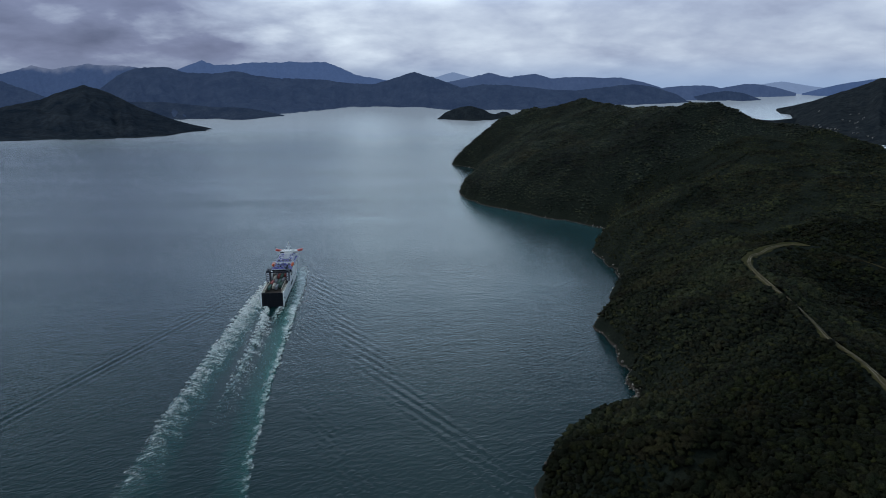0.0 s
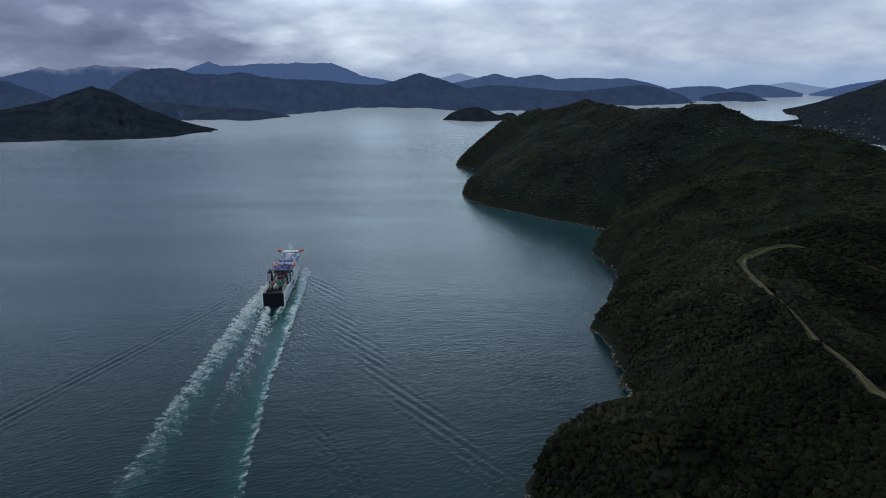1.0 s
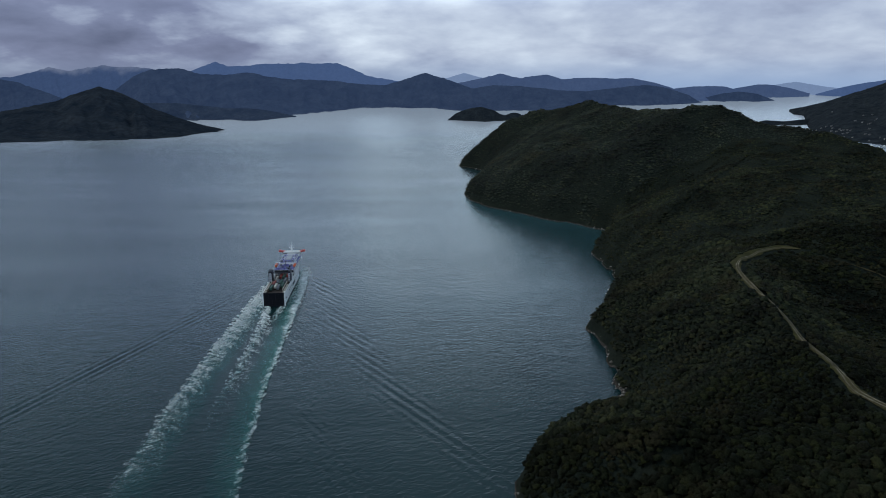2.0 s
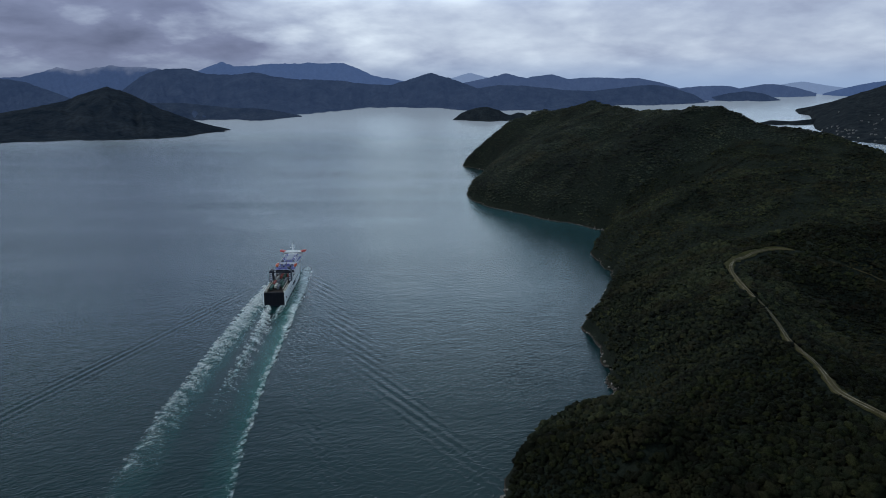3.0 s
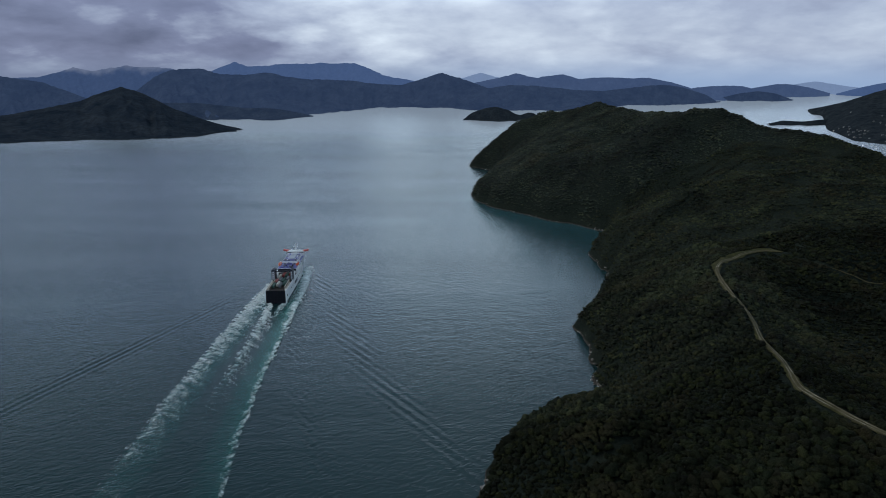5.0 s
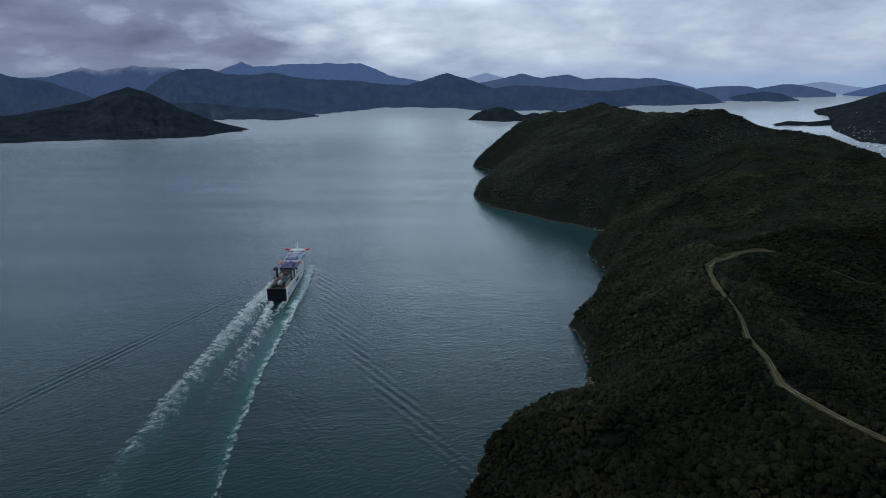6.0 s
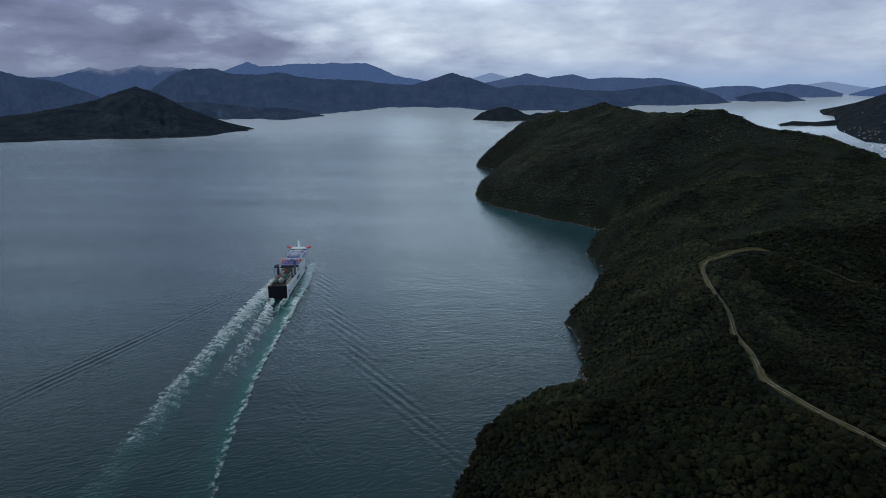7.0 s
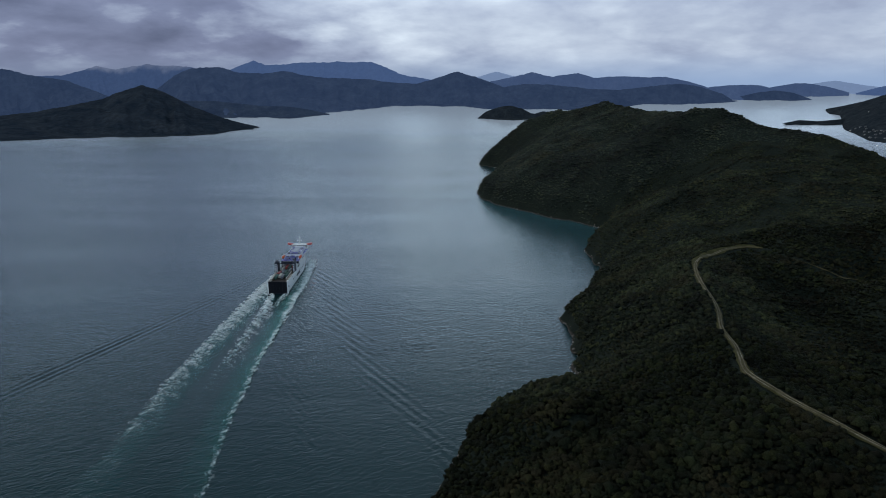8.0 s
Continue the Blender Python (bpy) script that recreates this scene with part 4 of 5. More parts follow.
# Accommodation block, stepped, with blue decks.
bm = bmesh.new()
box(bm, -11.2, 11.2, 70, 137, 17.2, 20.4, 0.25)
house = part("deckhouse", bm, WHITE, ship, "white accommodation block")
for side in (-1, 1):
    for k in range(14):
        bm = bmesh.new()
        box(bm, side * 11.22 - 0.05, side * 11.22 + 0.05, 90 + k * 3.2, 91.7 + k * 3.2, 18.3, 19.4, 0.03)
        part("window", bm, GLASS, house)
bm = bmesh.new()
box(bm, -11.0, 11.0, 70.3, 136.6, 20.4, 20.62, 0.05)
part("upper_deck", bm, BLUE, ship, "blue-painted open deck")
bm = bmesh.new()
box(bm, -8.3, 8.3, 92, 131, 20.62, 23.4, 0.3)
part("lounge_house", bm, WHITE, ship)
bm = bmesh.new()
box(bm, -8.1, 8.1, 92.2, 130.8, 23.4, 23.6, 0.05)
part("sun_deck", bm, BLUE, ship, "blue-painted top deck")
bm = bmesh.new()
box(bm, -3.4, 3.4, 103, 126, 23.6, 24.7, 0.5)
for k in range(6):
    box(bm, -2.6, 2.6, 104 + k * 3.6, 106.2 + k * 3.6, 24.7, 25.1, 0.15)
part("skylight", bm, PALE, ship, "pale grey plated skylight on the blue deck")
for side in (-1, 1):
    bm = bmesh.new()
    box(bm, side * 4.6 - 0.16, side * 4.6 + 0.16, 96, 129, 23.6, 23.95, 0.05)
    box(bm, side * 6.9 - 0.12, side * 6.9 + 0.12, 94, 129, 23.6, 24.0, 0.05)
    part("deck_pipe", bm, WHITE, ship, "white pipe along the blue deck")
    for k in range(5):
        bm = bmesh.new()
        y = 98.5 + 6.4 * k
        box(bm, side * 5.75 - 0.7, side * 5.75 + 0.7, y - 0.8, y + 0.8, 23.6, 24.5 + 0.3 * (k % 2), 0.12)
        part("deck_vent", bm, (PALE, BLUE, WHITE)[k % 3], ship)
bm = bmesh.new()
box(bm, -10.9, 10.9, 69.86, 70.0, 17.4, 20.2, 0.03)
aft = part("aft_bulkhead", bm, NAVY, ship, "dark navy aft wall of the accommodation block")
for k in range(7):
    bm = bmesh.new()
    box(bm, -9.3 + k * 2.8, -7.5 + k * 2.8, 69.78, 69.86, 18.3, 19.5, 0.03)
    part("window", bm, GLASS, aft)
for x, y, s in ((-6.2, 95, 1.3), (6.2, 95.5, 1.2), (-6.4, 112, 0.9), (6.3, 118, 1.0), (-1.5, 94.2, 1.0), (2.2, 94.8, 0.8)):
    bm = bmesh.new()
    box(bm, x - s, x + s, y - s, y + s, 23.6, 23.6 + s * 1.4, 0.2)
    part("deck_locker", bm, GREY, ship)
for k in range(7):
    bm = bmesh.new()
    x = -7.5 + k * 2.5
    box(bm, x - 0.9, x + 0.9, 73 + (k % 3) * 3.2, 75.4 + (k % 3) * 3.2, 20.62, 22.0 + 0.5 * (k % 2), 0.25)
    part("deck_unit", bm, (BLUE, GREY, NAVY)[k % 3], ship)
bm = bmesh.new()
rod(bm, (0, 84, 20.6), (0, 84, 25.5), 0.35, 8)
rod(bm, (0, 84, 25.0), (0, 76, 23.5), 0.22, 8)
part("deck_crane", bm, GREY, ship)
for side in (-1, 1):
    for y0 in (83.5,):
        bm = bmesh.new()
        rod(bm, (side * 10.5, y0 - 3.2, 22.6), (side * 10.5, y0 + 3.2, 22.6), 1.6, 12)
        bmesh.ops.create_uvsphere(bm, u_segments=12, v_segments=8, radius=1.6, matrix=Matrix.Translation((side * 10.5, y0 - 3.2, 22.6)))
        bmesh.ops.create_uvsphere(bm, u_segments=12, v_segments=8, radius=1.6, matrix=Matrix.Translation((side * 10.5, y0 + 3.2, 22.6)))
        boat = part("lifeboat", bm, ORANGE, ship, "orange enclosed lifeboat", True)
        bm = bmesh.new()
        box(bm, side * 10.5 - 0.8, side * 10.5 + 0.8, y0 - 1.2, y0 + 1.4, 23.8, 24.6, 0.2)
        part("canopy", bm, ORANGE, boat)
        for dy in (-3.2, 3.2):
            bm = bmesh.new()
            rod(bm, (side * 8.8, y0 + dy, 20.6), (side * 9.3, y0 + dy, 24.6), 0.22, 6)
            rod(bm, (side * 9.3, y0 + dy, 24.6), (side * 11.2, y0 + dy, 24.9), 0.2, 6)
            part("davit", bm, WHITE, ship)
# Bridge across the front with red wings.
bm = bmesh.new()
box(bm, -10.6, 10.6, 131, 139.5, 20.4, 26.4, 0.4)
bridge = part("bridge", bm, WHITE, ship, "white wheelhouse")
bm = bmesh.new()
box(bm, -10.4, 10.4, 130.86, 131.0, 24.4, 25.6, 0.03)
part("bridge_window", bm, GLASS, bridge)
for side in (-1, 1):
    bm = bmesh.new()
    tip = box(bm, min(side * 9.2, side * 15.8), max(side * 9.2, side * 15.8), 133.6, 138.2, 25.0, 27.0, 0.25)
    for v in bm.verts:
        if abs(v.co.x) > 12:
            v.co.z += 0.9
            v.co.y += 0.6
    part("bridge_wing", bm, RED, ship, "red bridge wing")
    bm = bmesh.new()
    box(bm, min(side * 11.76, side * 11.82), max(side * 11.76, side * 11.82), 52, 70, 6.2, 9.4, 0.02)
    part("hull_mark", bm, NAVY, ship, "plain dark navy mark on the hull side")
    # White stair houses and life raft canisters along the boat deck.
    for k in range(5):
        bm = bmesh.new()
        rod(bm, (side * 9.6, 94 + k * 2.1, 21.2), (side * 9.6, 95.5 + k * 2.1, 21.2), 0.55, 10)
        part("raft_canister", bm, WHITE, ship, "white life raft canister")
for x, y, w, d, h, paint in ((-5.5, 72.5, 1.5, 1.4, 1.8, BLUE), (5.5, 72.5, 1.5, 1.4, 1.8, NAVY), (0, 88, 2.6, 1.4, 2.0, BLUE),
                             (-6.0, 88.5, 1.0, 1.0, 1.6, GREY), (6.0, 88.0, 1.0, 1.0, 1.6, GREY), (0, 129, 5.0, 1.2, 1.4, WHITE)):
    bm = bmesh.new()
    z = 23.6 if y > 92 else 20.62
    box(bm, x - w, x + w, y - d, y + d, z, z + h, 0.2)
    part("stair_house", bm, paint, ship)
bm = bmesh.new()
rod(bm, (0, 134, 26.4), (0, 134.6, 36.5), 0.55, 8, 0.25)
rod(bm, (-3.0, 134.3, 31.5), (3.0, 134.3, 31.5), 0.18, 6)
rod(bm, (-2.0, 134.4, 33.8), (2.0, 134.4, 33.8), 0.15, 6)
mast = part("mast", bm, WHITE, ship, "white radar mast")
bm = bmesh.new()
box(bm, -1.6, 1.6, 133.0, 133.5, 29.4, 29.9, 0.1)
part("radar_bar", bm, WHITE, mast)
for side in (-1, 1):
    bm = bmesh.new()
    bmesh.ops.create_uvsphere(bm, u_segments=12, v_segments=8, radius=1.1, matrix=Matrix.Translation((side * 5.2, 133, 27.3)))
    part("radar_dome", bm, WHITE, ship, "white satellite dome", True)
# Rails: posts and two bars along the open decks.
for x, y0, y1, z in ((-10.9, 93, 131, 20.6), (10.9, 93, 131, 20.6), (-8.0, 92.5, 130, 23.6), (8.0, 92.5, 130, 23.6)):
    bm = bmesh.new()
    for h in (0.55, 1.1):
        rod(bm, (x, y0, z + h), (x, y1, z + h), 0.05, 5)
    for k in range(int((y1 - y0) / 3) + 1):
        rod(bm, (x, y0 + 3 * k, z), (x, y0 + 3 * k, z + 1.1), 0.05, 5)
    part("deck_rail", bm, WHITE, ship)
SHIP = pose(*SHIP_AT, 0, 0, 0, SHIP_TURN)
ship.matrix_world = SHIP


def truck(body, load, length, label):
    """A lorry: cab, load box or tarp, chassis and wheels; front towards +y."""
    t = tagged(new("truck"), label, "truck", "lorries on the ferry deck")
    bm = bmesh.new()
    box(bm, -1.2, 1.2, length - 2.3, length, 0.7, 3.3, 0.25)
    cab = part("cab", bm, body, t)
    bm = bmesh.new()
    box(bm, -1.05, 1.05, length - 0.02, length + 0.04, 1.9, 2.9, 0.02)
    part("windscreen", bm, GLASS, cab)
    bm = bmesh.new()
    box(bm, -1.22, 1.22, 0, length - 2.7, 1.2, 3.8, 0.12)
    part("load_box", bm, load, t)
    bm = bmesh.new()
    box(bm, -0.5, 0.5, 0.2, length - 0.6, 0.75, 1.2)
    part("chassis", bm, NAVY, t)
    for y in (1.2, 2.5, length - 4.6, length - 1.3):
        for x in (-1.05, 1.05):
            bm = bmesh.new()
            rod(bm, (x - 0.15, y, 0.5), (x + 0.15, y, 0.5), 0.5, 12)
            part("wheel", bm, TYRE, t)
    return t


kinds = [truck(TRUCKRED, TRUCKRED, 14, "red lorry parked on the open ferry deck"),
         truck(GREY, CREAM, 15, "lorry with a cream box on the open ferry deck"),
         truck(NAVY, GREEN, 16, "lorry with a dark green tarpaulin on the ferry deck"),
         truck(GREY, GREY, 12, "grey box lorry on the open ferry deck"),
         truck(NAVY, GREY, 15, "lorry with a grey trailer on the ferry deck")]
spots = [(2, -5.0, 10), (0, -4.9, 27), (1, -4.8, 45), (4, -5.0, 61), (1, -1.4, 16), (3, -1.5, 34), (0, -1.5, 54),
         (4, 2.0, 12), (2, 2.1, 30), (2, 2.0, 52), (2, 5.4, 19), (4, 5.5, 38), (0, 5.4, 59)]
used = set()
for kind, x, y in spots:
    m = SHIP @ pose(x, y, 13.2, 0, 0, 0)
    if kind in used:
        copy_thing(kinds[kind], m)
    else:
        kinds[kind].matrix_world = m
        used.add(kind)

# ---------------------------------------------------------------- wake and foam


def wake_strip(name, line, w0, w1, material, label, rise=0.35, seed=71, rough=1.0, turn=1):
    """A strip of churned water inward from its outer edge; w0 and w1 are its widths at the young and old end."""
    pts = smooth_line(line, 2.0)
    d = np.gradient(pts, axis=0)
    d /= np.linalg.norm(d, axis=1)[:, None]
    side = np.stack([-d[:, 1], d[:, 0]], -1) * turn
    k = np.linspace(0, 1, len(pts))
    s = np.arange(len(pts)) * 2.0
    outer = rough * (1.0 * value_noise(s, s * 0, 12, seed) + 0.8 * value_noise(s, s * 0, 5.5, seed + 1))
    inner = w0 + (w1 - w0) * k + rough * 1.4 * value_noise(s, s * 0, 16, seed + 2)
    inner = outer + (inner - outer) * np.clip(0.25 + s / 30, 0, 1) ** 0.7
    c = np.linspace(0, 1, 11)
    w = outer[:, None] * (1 - c) + inner[:, None] * c
    xy = pts[:, None] + side[:, None] * w[..., None]
    z = rise + 0.25 * np.sin(c * math.pi)[None] + 0.12 * value_noise(xy[..., 0], xy[..., 1], 4, 75)
    ob = bulk(name, np.concatenate([xy, z[..., None]], -1).reshape(-1, 3), sheet(11, len(pts)), material)
    loops = np.empty(len(ob.data.loops), np.int32)
    ob.data.loops.foreach_get("vertex_index", loops)
    for layer, a, b in (("along", np.tile(c, len(pts)), np.repeat(k, 11)), ("metres", w.ravel(), np.repeat(s, 11))):
        uv = ob.data.uv_layers.new(name=layer)
        uv.data.foreach_set("uv", np.stack([a, b], -1)[loops].ravel().astype(np.float32))
    return tagged(ob, label, "wake", kind="stuff")


def foam_paint(name, young, old, film, decay, swept, strand, tint=(0.028, 0.17, 0.165), edge=0.10, white_most=0.9, fade=0.75):
    """Foam that thins with age: white strands and lace over teal water, clear where it has gone."""
    q = Paint(name, 0.45, 0.0, 1.333)

    def uv(layer):
        n = q.n.new("ShaderNodeUVMap")
        n.uv_map = layer
        sp = q.n.new("ShaderNodeSeparateXYZ")
        q.l.new(n.outputs[0], sp.inputs[0])
        return sp.outputs["X"], sp.outputs["Y"]

    def span(value, a, b, lo=0.0, hi=1.0, soft=True):
        n = q.n.new("ShaderNodeMapRange")
        n.interpolation_type = "SMOOTHSTEP" if soft else "LINEAR"
        for key, number in (("From Min", a), ("From Max", b), ("To Min", lo), ("To Max", hi)):
            n.inputs[key].default_value = number
        q.l.new(value, n.inputs["Value"])
        return n.outputs[0]

    across, age = uv("along")
    out_m, along_m = uv("metres")
    # Strands swept back across the band.
    axes = q.n.new("ShaderNodeCombineXYZ")
    q.l.new(q.math("MULTIPLY", out_m, 0.09), axes.inputs[0])
    q.l.new(q.math("MULTIPLY", q.math("ADD", along_m, q.math("MULTIPLY", out_m, swept)), 1.0 / strand), axes.inputs[1])
    tex = q.n.new("ShaderNodeTexNoise")
    tex.inputs["Scale"].default_value, tex.inputs["Detail"].default_value = 1.0, 4.0
    tex.inputs["Roughness"].default_value, tex.inputs["Distortion"].default_value = 0.6, 0.6
    q.l.new(axes.outputs[0], tex.inputs["Vector"])
    strands = tex.outputs["Fac"]
    vein = q.math("SUBTRACT", 1.0, q.math("MULTIPLY", q.math("ABSOLUTE", q.math("SUBTRACT", q.noise(3.2, 4, 0.6, None, 1.2), 0.5)), 4.0))
    lace = q.math("ADD", q.math("MULTIPLY", vein, 0.30), q.math("MULTIPLY", q.noise(1.3, 4, 0.65), 0.45))
    clumps = q.noise(17, 3, 0.5)
    foam = q.math("ADD", q.math("ADD", q.math("MULTIPLY", strands, 0.7), q.math("MULTIPLY", lace, 0.95)), q.math("MULTIPLY", clumps, 0.45))
    body = q.math("MULTIPLY", span(across, 0.0, edge), q.math("POWER", q.math("SUBTRACT", 1.0, across), decay))
    cut = q.math("SUBTRACT", span(age, 0.0, 1.0, young + 0.19, old + 0.19, False), q.math("MULTIPLY", body, 0.42))
    white = span(q.math("SUBTRACT", foam, cut), 0.0, 0.42)
    white = q.math("MULTIPLY", white, span(across, 0.0, edge))
    white = q.math("MULTIPLY", white, span(across, 1.0, 0.75))
    white = q.math("MULTIPLY", white, span(age, 1.0, fade))
    q.colour(q.mix(white, tint, (0.84, 0.90, 0.89)))
    under = q.math("MULTIPLY", q.math("MULTIPLY", q.math("POWER", body, 0.6), span(age, 0.05, 1.0, film, 0.0, False)), q.math("ADD", 0.55, q.math("MULTIPLY", clumps, 0.9)))
    q.l.new(q.math("MINIMUM", q.math("MAXIMUM", under, q.math("MULTIPLY", white, white_most)), 1.0), q.b.inputs["Alpha"])
    q.bump(foam, 0.4, 0.5)
    return q.m


WAKE_FILM = foam_paint("wake_film", 1.14, 1.4, 0.12, 0.9, 0.3, 6.0, (0.015, 0.105, 0.105))
WAKE_TEAL = foam_paint("wake_teal", 0.95, 1.25, 0.56, 0.7, 0.5, 7.0, (0.042, 0.25, 0.225))
WAKE_EDGE = foam_paint("wake_edge", 0.88, 1.15, 0.85, 0.7, 0.7, 3.0, (0.03, 0.18, 0.175), 0.10, 0.7)
WAKE_LINE = foam_paint("wake_line", 0.74, 1.25, 0.85, 0.6, 0.4, 3.6, (0.042, 0.25, 0.225), 0.16, 0.9, 0.9)
WAKE_CORE = foam_paint("wake_core", 0.80, 1.18, 0.6, 0.5, 0.5, 4.0, (0.028, 0.17, 0.165), 0.35)
p = Paint("foam", 0.6)
p.colour(p.ramp(p.noise(1.2, 4), (0.35, (0.62, 0.70, 0.70)), (0.6, (0.84, 0.88, 0.88))))
old = p.n.new("ShaderNodeAttribute")
old.attribute_name = "age"
lace = p.ramp(p.noise(2.4, 5, 0.65), (0.38, (0.3, 0.3, 0.3)), (0.60, (0.95, 0.95, 0.95)))
p.l.new(p.math("MULTIPLY", lace, p.math("SUBTRACT", 1.0, p.math("MULTIPLY", old.outputs["Fac"], 0.8))), p.b.inputs["Alpha"])
FOAM = p.m
LEFT_EDGE = [(-161, 828), (-168, 780), (-172, 676), (-170.5, 572), (-169.5, 488), (-168, 448), (-165, 404), (-163, 360), (-160, 260)]
RIGHT_EDGE = [(-132, 852), (-127, 832), (-118.5, 762), (-115.5, 705), (-112.5, 641), (-107.5, 568), (-104, 505), (-99.5, 456), (-95.5, 419), (-92, 388), (-84, 340), (-70, 260)]
wake_strip("wake", [q for q in RIGHT_EDGE if q[1] < 705], 58, 66, WAKE_FILM, "dark teal churned water trailing behind the ferry", 0.30, 71, 1.0, -1)
wake_strip("wake", RIGHT_EDGE, 17, 21, WAKE_TEAL, "bright teal aerated water in the wake", 0.42, 81, 0.6, -1)
wake_strip("wake", LEFT_EDGE, 23, 28, WAKE_EDGE, "white foam along the outer edge of the wake", 0.55, 91, 1.3, 1)
wake_strip("wake", RIGHT_EDGE, 13, 4, WAKE_LINE, "white foam along the outer edge of the wake", 0.66, 101, 1.2, -1)
wake_strip("wake", [(-149, 699), (-142, 620), (-139, 560), (-137, 500), (-133, 440)], 9, 7, WAKE_CORE, "white propeller wash behind the stern", 0.70, 111, 1.2, 1)
wake_strip("wake", [(-132, 699), (-129, 665), (-127, 635)], 10, 7, WAKE_CORE, "white propeller wash behind the stern", 0.74, 121, 1.2, -1)


def flecks(name, line, turn, gap, count, reach, sweep, long, label, fade, seed, dim=1.0, lie=0.0):
    """Scraps of foam in plumes along an edge of the wake: each plume bends inward and back from its tip, and thins with age."""
    own = np.random.default_rng(seed)
    pts = smooth_line(line, 1.0)
    d = np.gradient(pts, axis=0)
    d /= np.linalg.norm(d, axis=1)[:, None]
    side = np.stack([-d[:, 1], d[:, 0]], -1) * turn
    last = len(pts) - 1
    verts, faces, ages = [], [], []
    at = own.uniform(0, gap)
    while at < last:
        age = at / last
        left = (1 - age) ** fade
        wide = reach * own.uniform(0.55, 1.25) * (0.45 + 0.55 * min(1, at / 60))
        n = int(count * own.uniform(0.35, 1.5) * left)
        tip = own.normal(0, 0.9)
        for k in range(n):
            u = own.random() ** 1.6
            i = min(last, max(0, int(at + sweep * u ** 1.4 + own.normal(0, 0.16 * gap + 1.1 * u))))
            c = pts[i] + side[i] * (tip + wide * u + own.normal(0, 0.4))
            way = side[i] * own.uniform(0.5, 1.0) * (1 - lie) + d[i] * lie + d[i] * (0.9 * u * sweep / reach + own.normal(0, 0.45))
            way /= np.linalg.norm(way)
            cross = np.array([-way[1], way[0]])
            l = long * own.uniform(0.35, 1.0) ** 1.5 * (0.55 + 0.45 * left)
            w = l * own.uniform(0.07, 0.17)
            bow = own.normal(0, 0.2) * l
            b = len(verts)
            for p_, q_ in ((-0.5, 0), (-0.15, 1), (-0.1, -1), (0.25, 0.8), (0.22, -0.8), (0.5, 0)):
                xy = c + way * p_ * l + cross * (q_ * w + bow * (1 - 4 * p_ * p_))
                verts.append((xy[0], xy[1], 0.95 + 0.0004 * (k % 50)))
            ages += [min(1.0, age * 1.15) * dim] * 6
            faces += [(b, b + 2, b + 1), (b + 1, b + 2, b + 4), (b + 1, b + 4, b + 3), (b + 3, b + 4, b + 5)]
        at += gap * own.uniform(0.6, 1.4)
    ob = bulk(name, verts, faces, FOAM, False)
    ob.data.attributes.new("age", "FLOAT", "POINT").data.foreach_set("value", ages)
    return tagged(ob, label, "wake", kind="stuff")


flecks("foam", LEFT_EDGE, 1, 7.0, 330, 17, 9, 3.0, "torn white foam feathering from the wake's edge", 0.8, 31)
flecks("foam", RIGHT_EDGE, -1, 8.5, 110, 4, 4, 2.0, "small white curls of foam along the wake's edge", 0.3, 32, 0.3)
flecks("foam", [q for q in RIGHT_EDGE if q[1] > 600], -1, 6, 430, 17, 7, 2.8, "white bow foam sliding past the ferry's side", 0.9, 36)
flecks("foam", [(-150, 699), (-144, 640), (-141, 580), (-138.5, 520), (-135, 460), (-131, 400)], 1, 7, 330, 15, 12, 2.6, "white propeller wash breaking up astern", 1.2, 33, 0.9, 0.75)
flecks("foam", [(-131, 699), (-129, 660), (-127, 630)], -1, 7, 110, 11, 12, 2.4, "white propeller wash breaking up astern", 0.9, 34, 1.0, 0.5)
flecks("foam", [(-158, 690), (-156, 560), (-152, 440)], 1, 10, 60, 18, 10, 2.2, "thin scraps of old foam inside the wake", 1.0, 35)

# ---------------------------------------------------------------- single trees of the near slope


def tree(k):
    """A short trunk with limbs and a lumpy crown of leaf clumps."""
    t = tagged(new("tree"), "small dark green native tree in dense bush", "tree", "trees on the near slope")
    bm = bmesh.new()
    rod(bm, (0, 0, -0.6), (0.05, 0, 1.0), 0.16, 6, 0.1)
    for j in range(3):
        a = j * 2.1 + k
        rod(bm, (0.04, 0, 0.9), (0.8 * math.cos(a), 0.8 * math.sin(a), 1.9), 0.08, 5, 0.03)
    part("trunk", bm, BARK, t)
    v, f = FINE[k % len(FINE)]
    up, az = rng.uniform(0.2, 1.0, 9), rng.uniform(0, 2 * math.pi, 9)
    out = np.sqrt(1 - up ** 2)
    tv, tf, _ = stamp(TUFT, out * np.cos(az), out * np.sin(az), up * 0.8, rng.uniform(0.2, 0.42, 9), np.full(9, 0.9), 0.0)
    v, f = np.concatenate([v, tv]), np.concatenate([f, tf + len(v)])
    crown = bulk("crown", v * np.array([1, 1, 0.9]) * 1.7 + np.array([0, 0, 0.9]), f, BUSH)
    crown.parent = t
    return t


models = [tree(k) for k in range(6)]
for i, (x, y, z) in enumerate(tree_spots):
    m = pose(float(x), float(y), float(z), 0, 0, float(rng.uniform(0, 360)))
    s = float(rng.uniform(0.8, 1.75))
    if i < 6:
        t = models[i]
        t.matrix_world = m
    else:
        t = copy_thing(models[i % 6], m)
    t.scale = (s, s, s * float(rng.uniform(0.85, 1.15)))

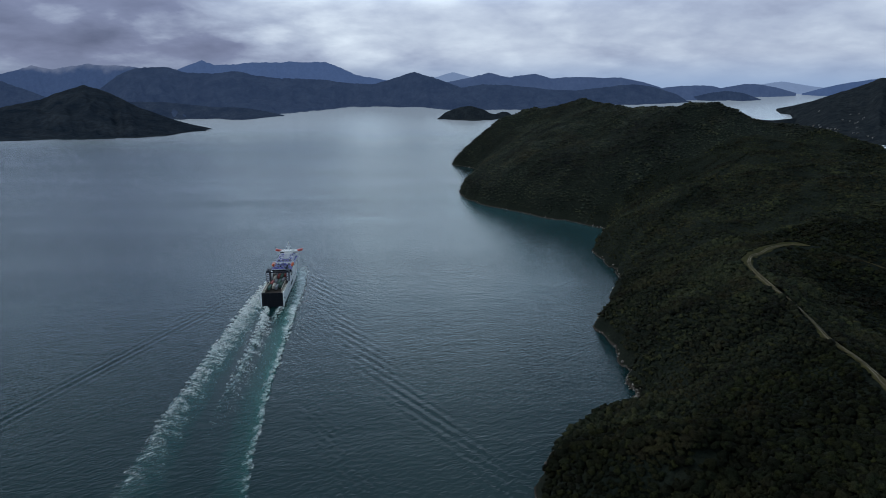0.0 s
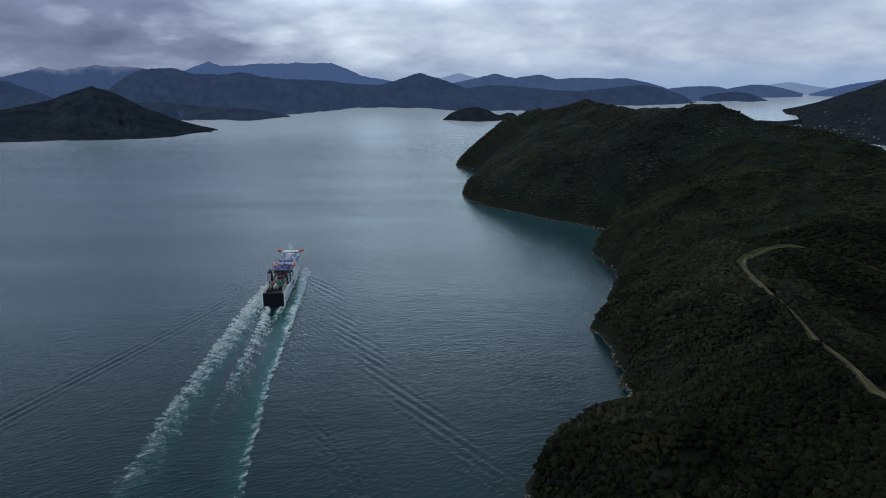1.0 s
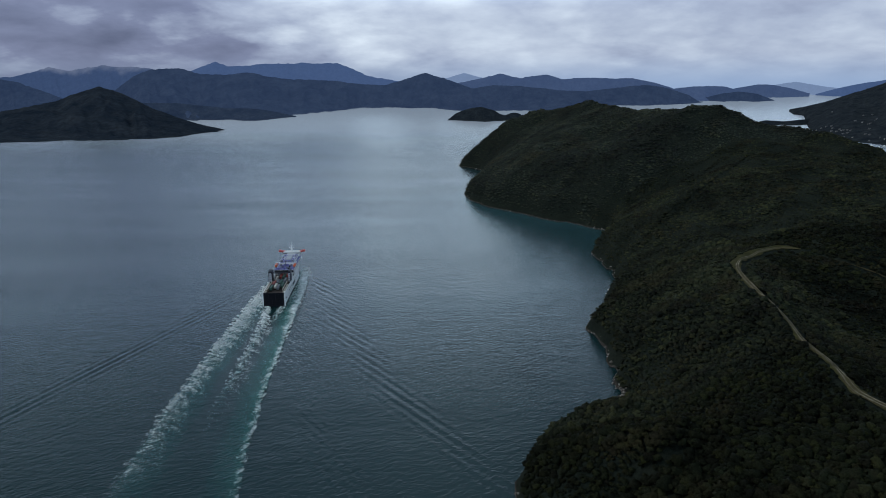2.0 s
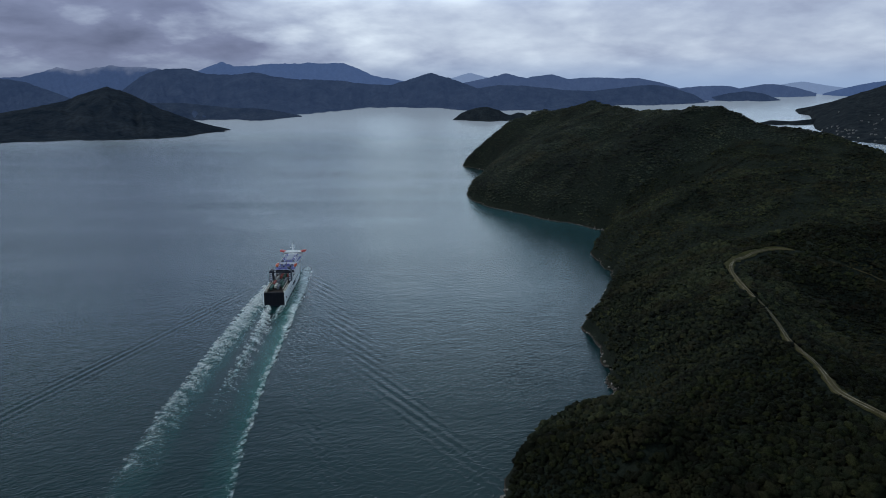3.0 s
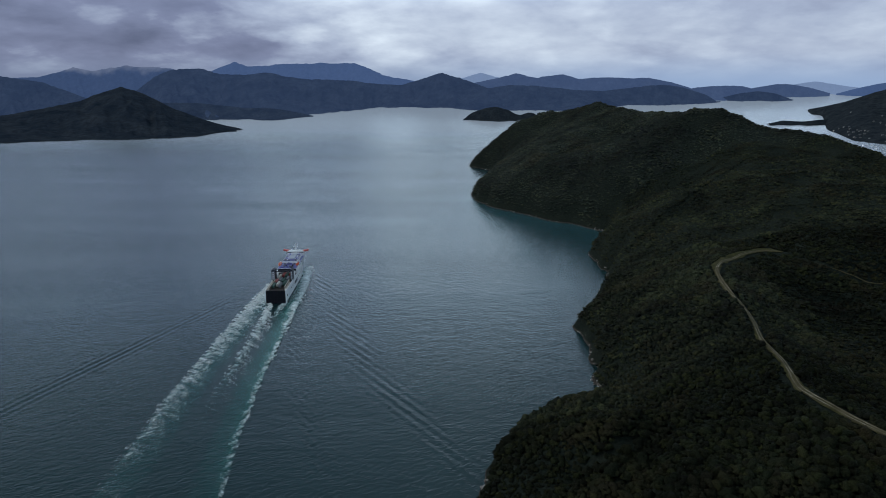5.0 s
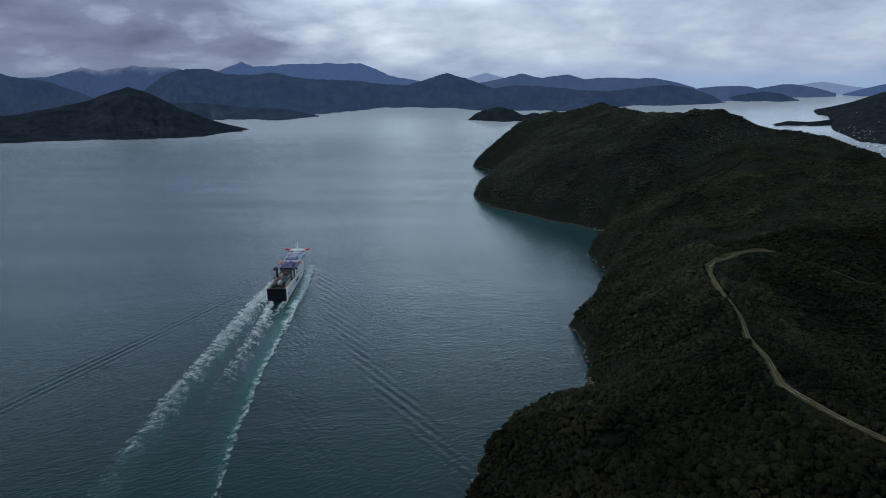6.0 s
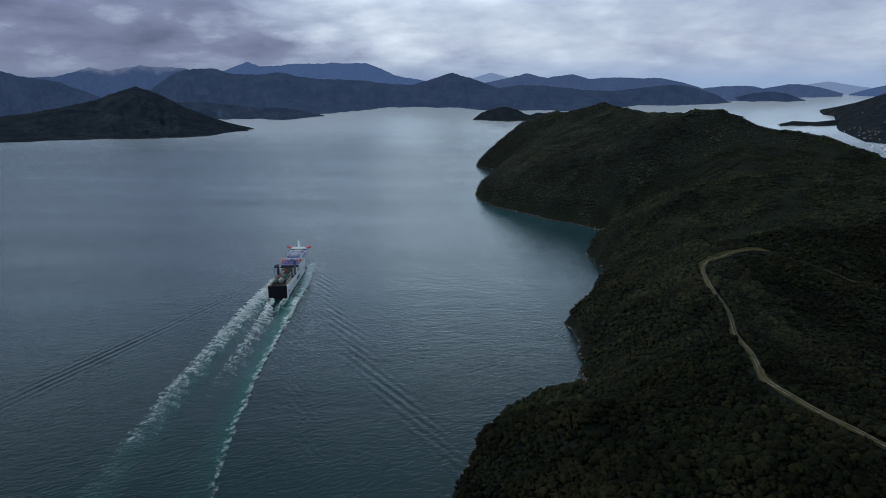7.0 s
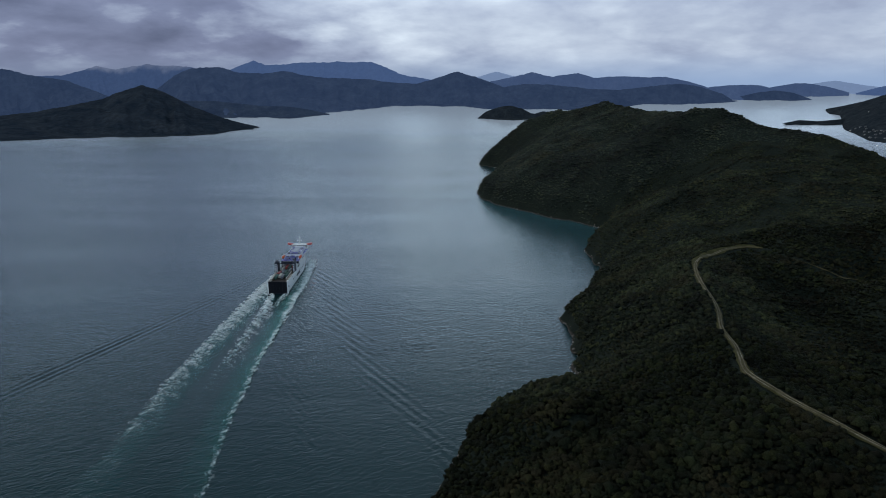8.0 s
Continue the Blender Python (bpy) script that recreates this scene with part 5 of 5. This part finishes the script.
# Taller trees stand clear on the point.
for k, (x, y, lift, big) in enumerate(((123.5, 414.5, 0.8, 1.15), (119.0, 409.0, 0.6, 0.9), (98.0, 372.0, 0.8, 1.2), (84.0, 352.0, 0.8, 1.1))):
    t = copy_thing(models[(2 + k) % 6], pose(x, y, float(headland(np.array([x]), np.array([y]))[0]) + lift, 0, 0, 40 + 70 * k))
    t.scale = (big * 0.8, big * 0.8, big * 1.05)

# ---------------------------------------------------------------- shore rocks
sx, sy = np.concatenate([SHORE[1:27], SHORE[26:28]]).T
u = np.concatenate([[0], np.cumsum(np.hypot(np.diff(sx), np.diff(sy)))])
s = np.sort(rng.uniform(60, u[-1], 7000))
rx = np.interp(s, u, sx) + rng.normal(0, 6, s.size)
ry = np.interp(s, u, sy) + rng.normal(0, 8, s.size)
rz = headland(rx, ry)
keep = (rz > -0.9) & (rz < 3.2)
rx, ry, rz = rx[keep], ry[keep], rz[keep]
ROCKS = [crown_shape(1, k + 70, 0.6) for k in range(5)]


def boulders(name, px, py, pz, label):
    vs, fs, base = [], [], 0
    size = 0.4 + 1.5 * rng.random(px.size) ** 3
    turn = rng.uniform(0, 2 * math.pi, px.size)
    pick = rng.integers(0, len(ROCKS), px.size)
    for k, (sv, sf) in enumerate(ROCKS):
        sel = np.nonzero(pick == k)[0]
        c, sn, r = np.cos(turn[sel])[:, None], np.sin(turn[sel])[:, None], size[sel][:, None]
        vs.append(np.stack([px[sel][:, None] + r * (sv[:, 0] * c - sv[:, 1] * sn), py[sel][:, None] + r * (sv[:, 0] * sn + sv[:, 1] * c),
                            np.maximum(pz[sel], 0)[:, None] + r * sv[:, 2]], -1).reshape(-1, 3))
        fs.append((sf[None] + (np.arange(len(sel)) * len(sv))[:, None, None] + base).reshape(-1, 3))
        base += len(sel) * len(sv)
    return tagged(bulk(name, np.concatenate(vs), np.concatenate(fs), ROCK, False), label, "rocks", kind="stuff")


boulders("shore_rocks", rx, ry, rz, "grey-brown boulders along the waterline")


def wash(name, px, py, label):
    """Scraps of foam where the water laps at the rocks."""
    n = px.size
    turn, size = rng.uniform(0, math.pi, n), rng.uniform(0.3, 1.1, n)
    ring = np.array([(-1.0, 0.0), (-0.3, 0.42), (0.5, 0.34), (1.0, 0.0), (0.4, -0.36), (-0.4, -0.4)])
    x = px[:, None] + size[:, None] * (ring[:, 0] * np.cos(turn)[:, None] - ring[:, 1] * np.sin(turn)[:, None])
    y = py[:, None] + size[:, None] * (ring[:, 0] * np.sin(turn)[:, None] + ring[:, 1] * np.cos(turn)[:, None])
    z = np.full(x.shape, 0.3) + 0.0005 * (np.arange(n) % 40)[:, None]
    fan = np.array([(0, 2, 1), (0, 3, 2), (0, 4, 3), (0, 5, 4)])[:, ::-1]
    faces = (fan[None] + 6 * np.arange(n)[:, None, None]).reshape(-1, 3)
    ob = bulk(name, np.stack([x, y, z], -1).reshape(-1, 3), faces, FOAM, False)
    ob.data.attributes.new("age", "FLOAT", "POINT").data.foreach_set("value", np.full(6 * n, 0.35, np.float32))
    return tagged(ob, label, "foam", kind="stuff")


lap = (rz > -0.9) & (rz < 0.9) & (rng.random(rx.size) < 0.8)
wash("shore_foam", rx[lap], ry[lap], "thin white wash along the rocky shore")

# ---------------------------------------------------------------- houses and boats of the bay
from mathutils.bvhtree import BVHTree


def land_under(ob):
    me = ob.data
    return BVHTree.FromPolygons([v.co for v in me.vertices], [tuple(q.vertices) for q in me.polygons])


def house(wide, deep, tall, wall, roof, label):
    h = tagged(new("house"), label, "house", "houses above the bay")
    bm = bmesh.new()
    box(bm, -wide / 2, wide / 2, -deep / 2, deep / 2, -2.0, tall)
    part("wall", bm, wall, h)
    bm = bmesh.new()
    a, b, c = wide / 2 + 0.5, deep / 2 + 0.5, tall + 2.4
    v = [bm.verts.new(q) for q in ((-a, -b, tall), (a, -b, tall), (a, b, tall), (-a, b, tall), (-a, 0, c), (a, 0, c))]
    for f in ((0, 1, 5, 4), (2, 3, 4, 5), (0, 4, 3), (1, 2, 5), (0, 3, 2, 1)):
        bm.faces.new([v[i] for i in f])
    part("roof", bm, roof, h)
    for x in (-wide / 4, wide / 4):
        bm = bmesh.new()
        box(bm, x - 1.2, x + 1.2, -deep / 2 - 0.06, -deep / 2, 0.9, 2.4, 0.02)
        part("window", bm, GLASS, h)
    return h


def boat():
    b = tagged(new("boat"), "small white launch moored in the bay", "boat", "boats moored in the bay")
    bm = bmesh.new()
    box(bm, -1.5, 1.5, -5, 3.5, -0.3, 1.2, 0.3)
    box(bm, -0.9, 0.9, 3.3, 5.0, -0.2, 1.3, 0.4)
    part("hull", bm, WHITE, b)
    bm = bmesh.new()
    box(bm, -1.1, 1.1, -2.5, 1.8, 1.2, 2.7, 0.25)
    part("cabin", bm, WHITE, b)
    bm = bmesh.new()
    box(bm, -1.0, 1.0, 1.78, 1.86, 1.7, 2.4, 0.02)
    part("windscreen", bm, GLASS, b)
    return b


homes = [house(8, 6, 2.8, WALL, ROOF, "pale house with a grey roof among dark bush"),
         house(6, 5, 2.6, CREAM, ROOF, "cream house with a grey roof among dark bush"),
         house(8, 6, 2.6, WALL, ROOF, "grey house with a grey roof among dark bush")]
slope = land_under(peninsula)
placed = 0
tries = np.random.default_rng(5)
while placed < 44:
    d, az = tries.uniform(2650, 3800), tries.uniform(0.515, 0.70)
    if tries.random() > 1.15 - abs(d - 3000) / 900:
        continue
    x, y = 40 + d * az, d
    hit = slope.ray_cast(Vector((x, y, 900)), Vector((0, 0, -1)))
    if hit[0] is None or hit[0].z < sea_rise(y) + 3 or hit[0].z > 120 or hit[0].z > 28 and tries.random() < 0.8:
        continue
    m = pose(x, y, hit[0].z, 0, 0, float(tries.uniform(-40, 40)))
    if placed < 3:
        homes[placed].matrix_world = m
    else:
        copy_thing(homes[placed % 3], m)
    placed += 1
first = boat()
for i in range(16):
    d, az = tries.uniform(2330, 2620), tries.uniform(0.60, 0.69)
    m = pose(40 + d * az, d, 0.1, 0, 0, float(tries.uniform(0, 360)))
    if i == 0:
        first.matrix_world = m
    else:
        copy_thing(first, m)
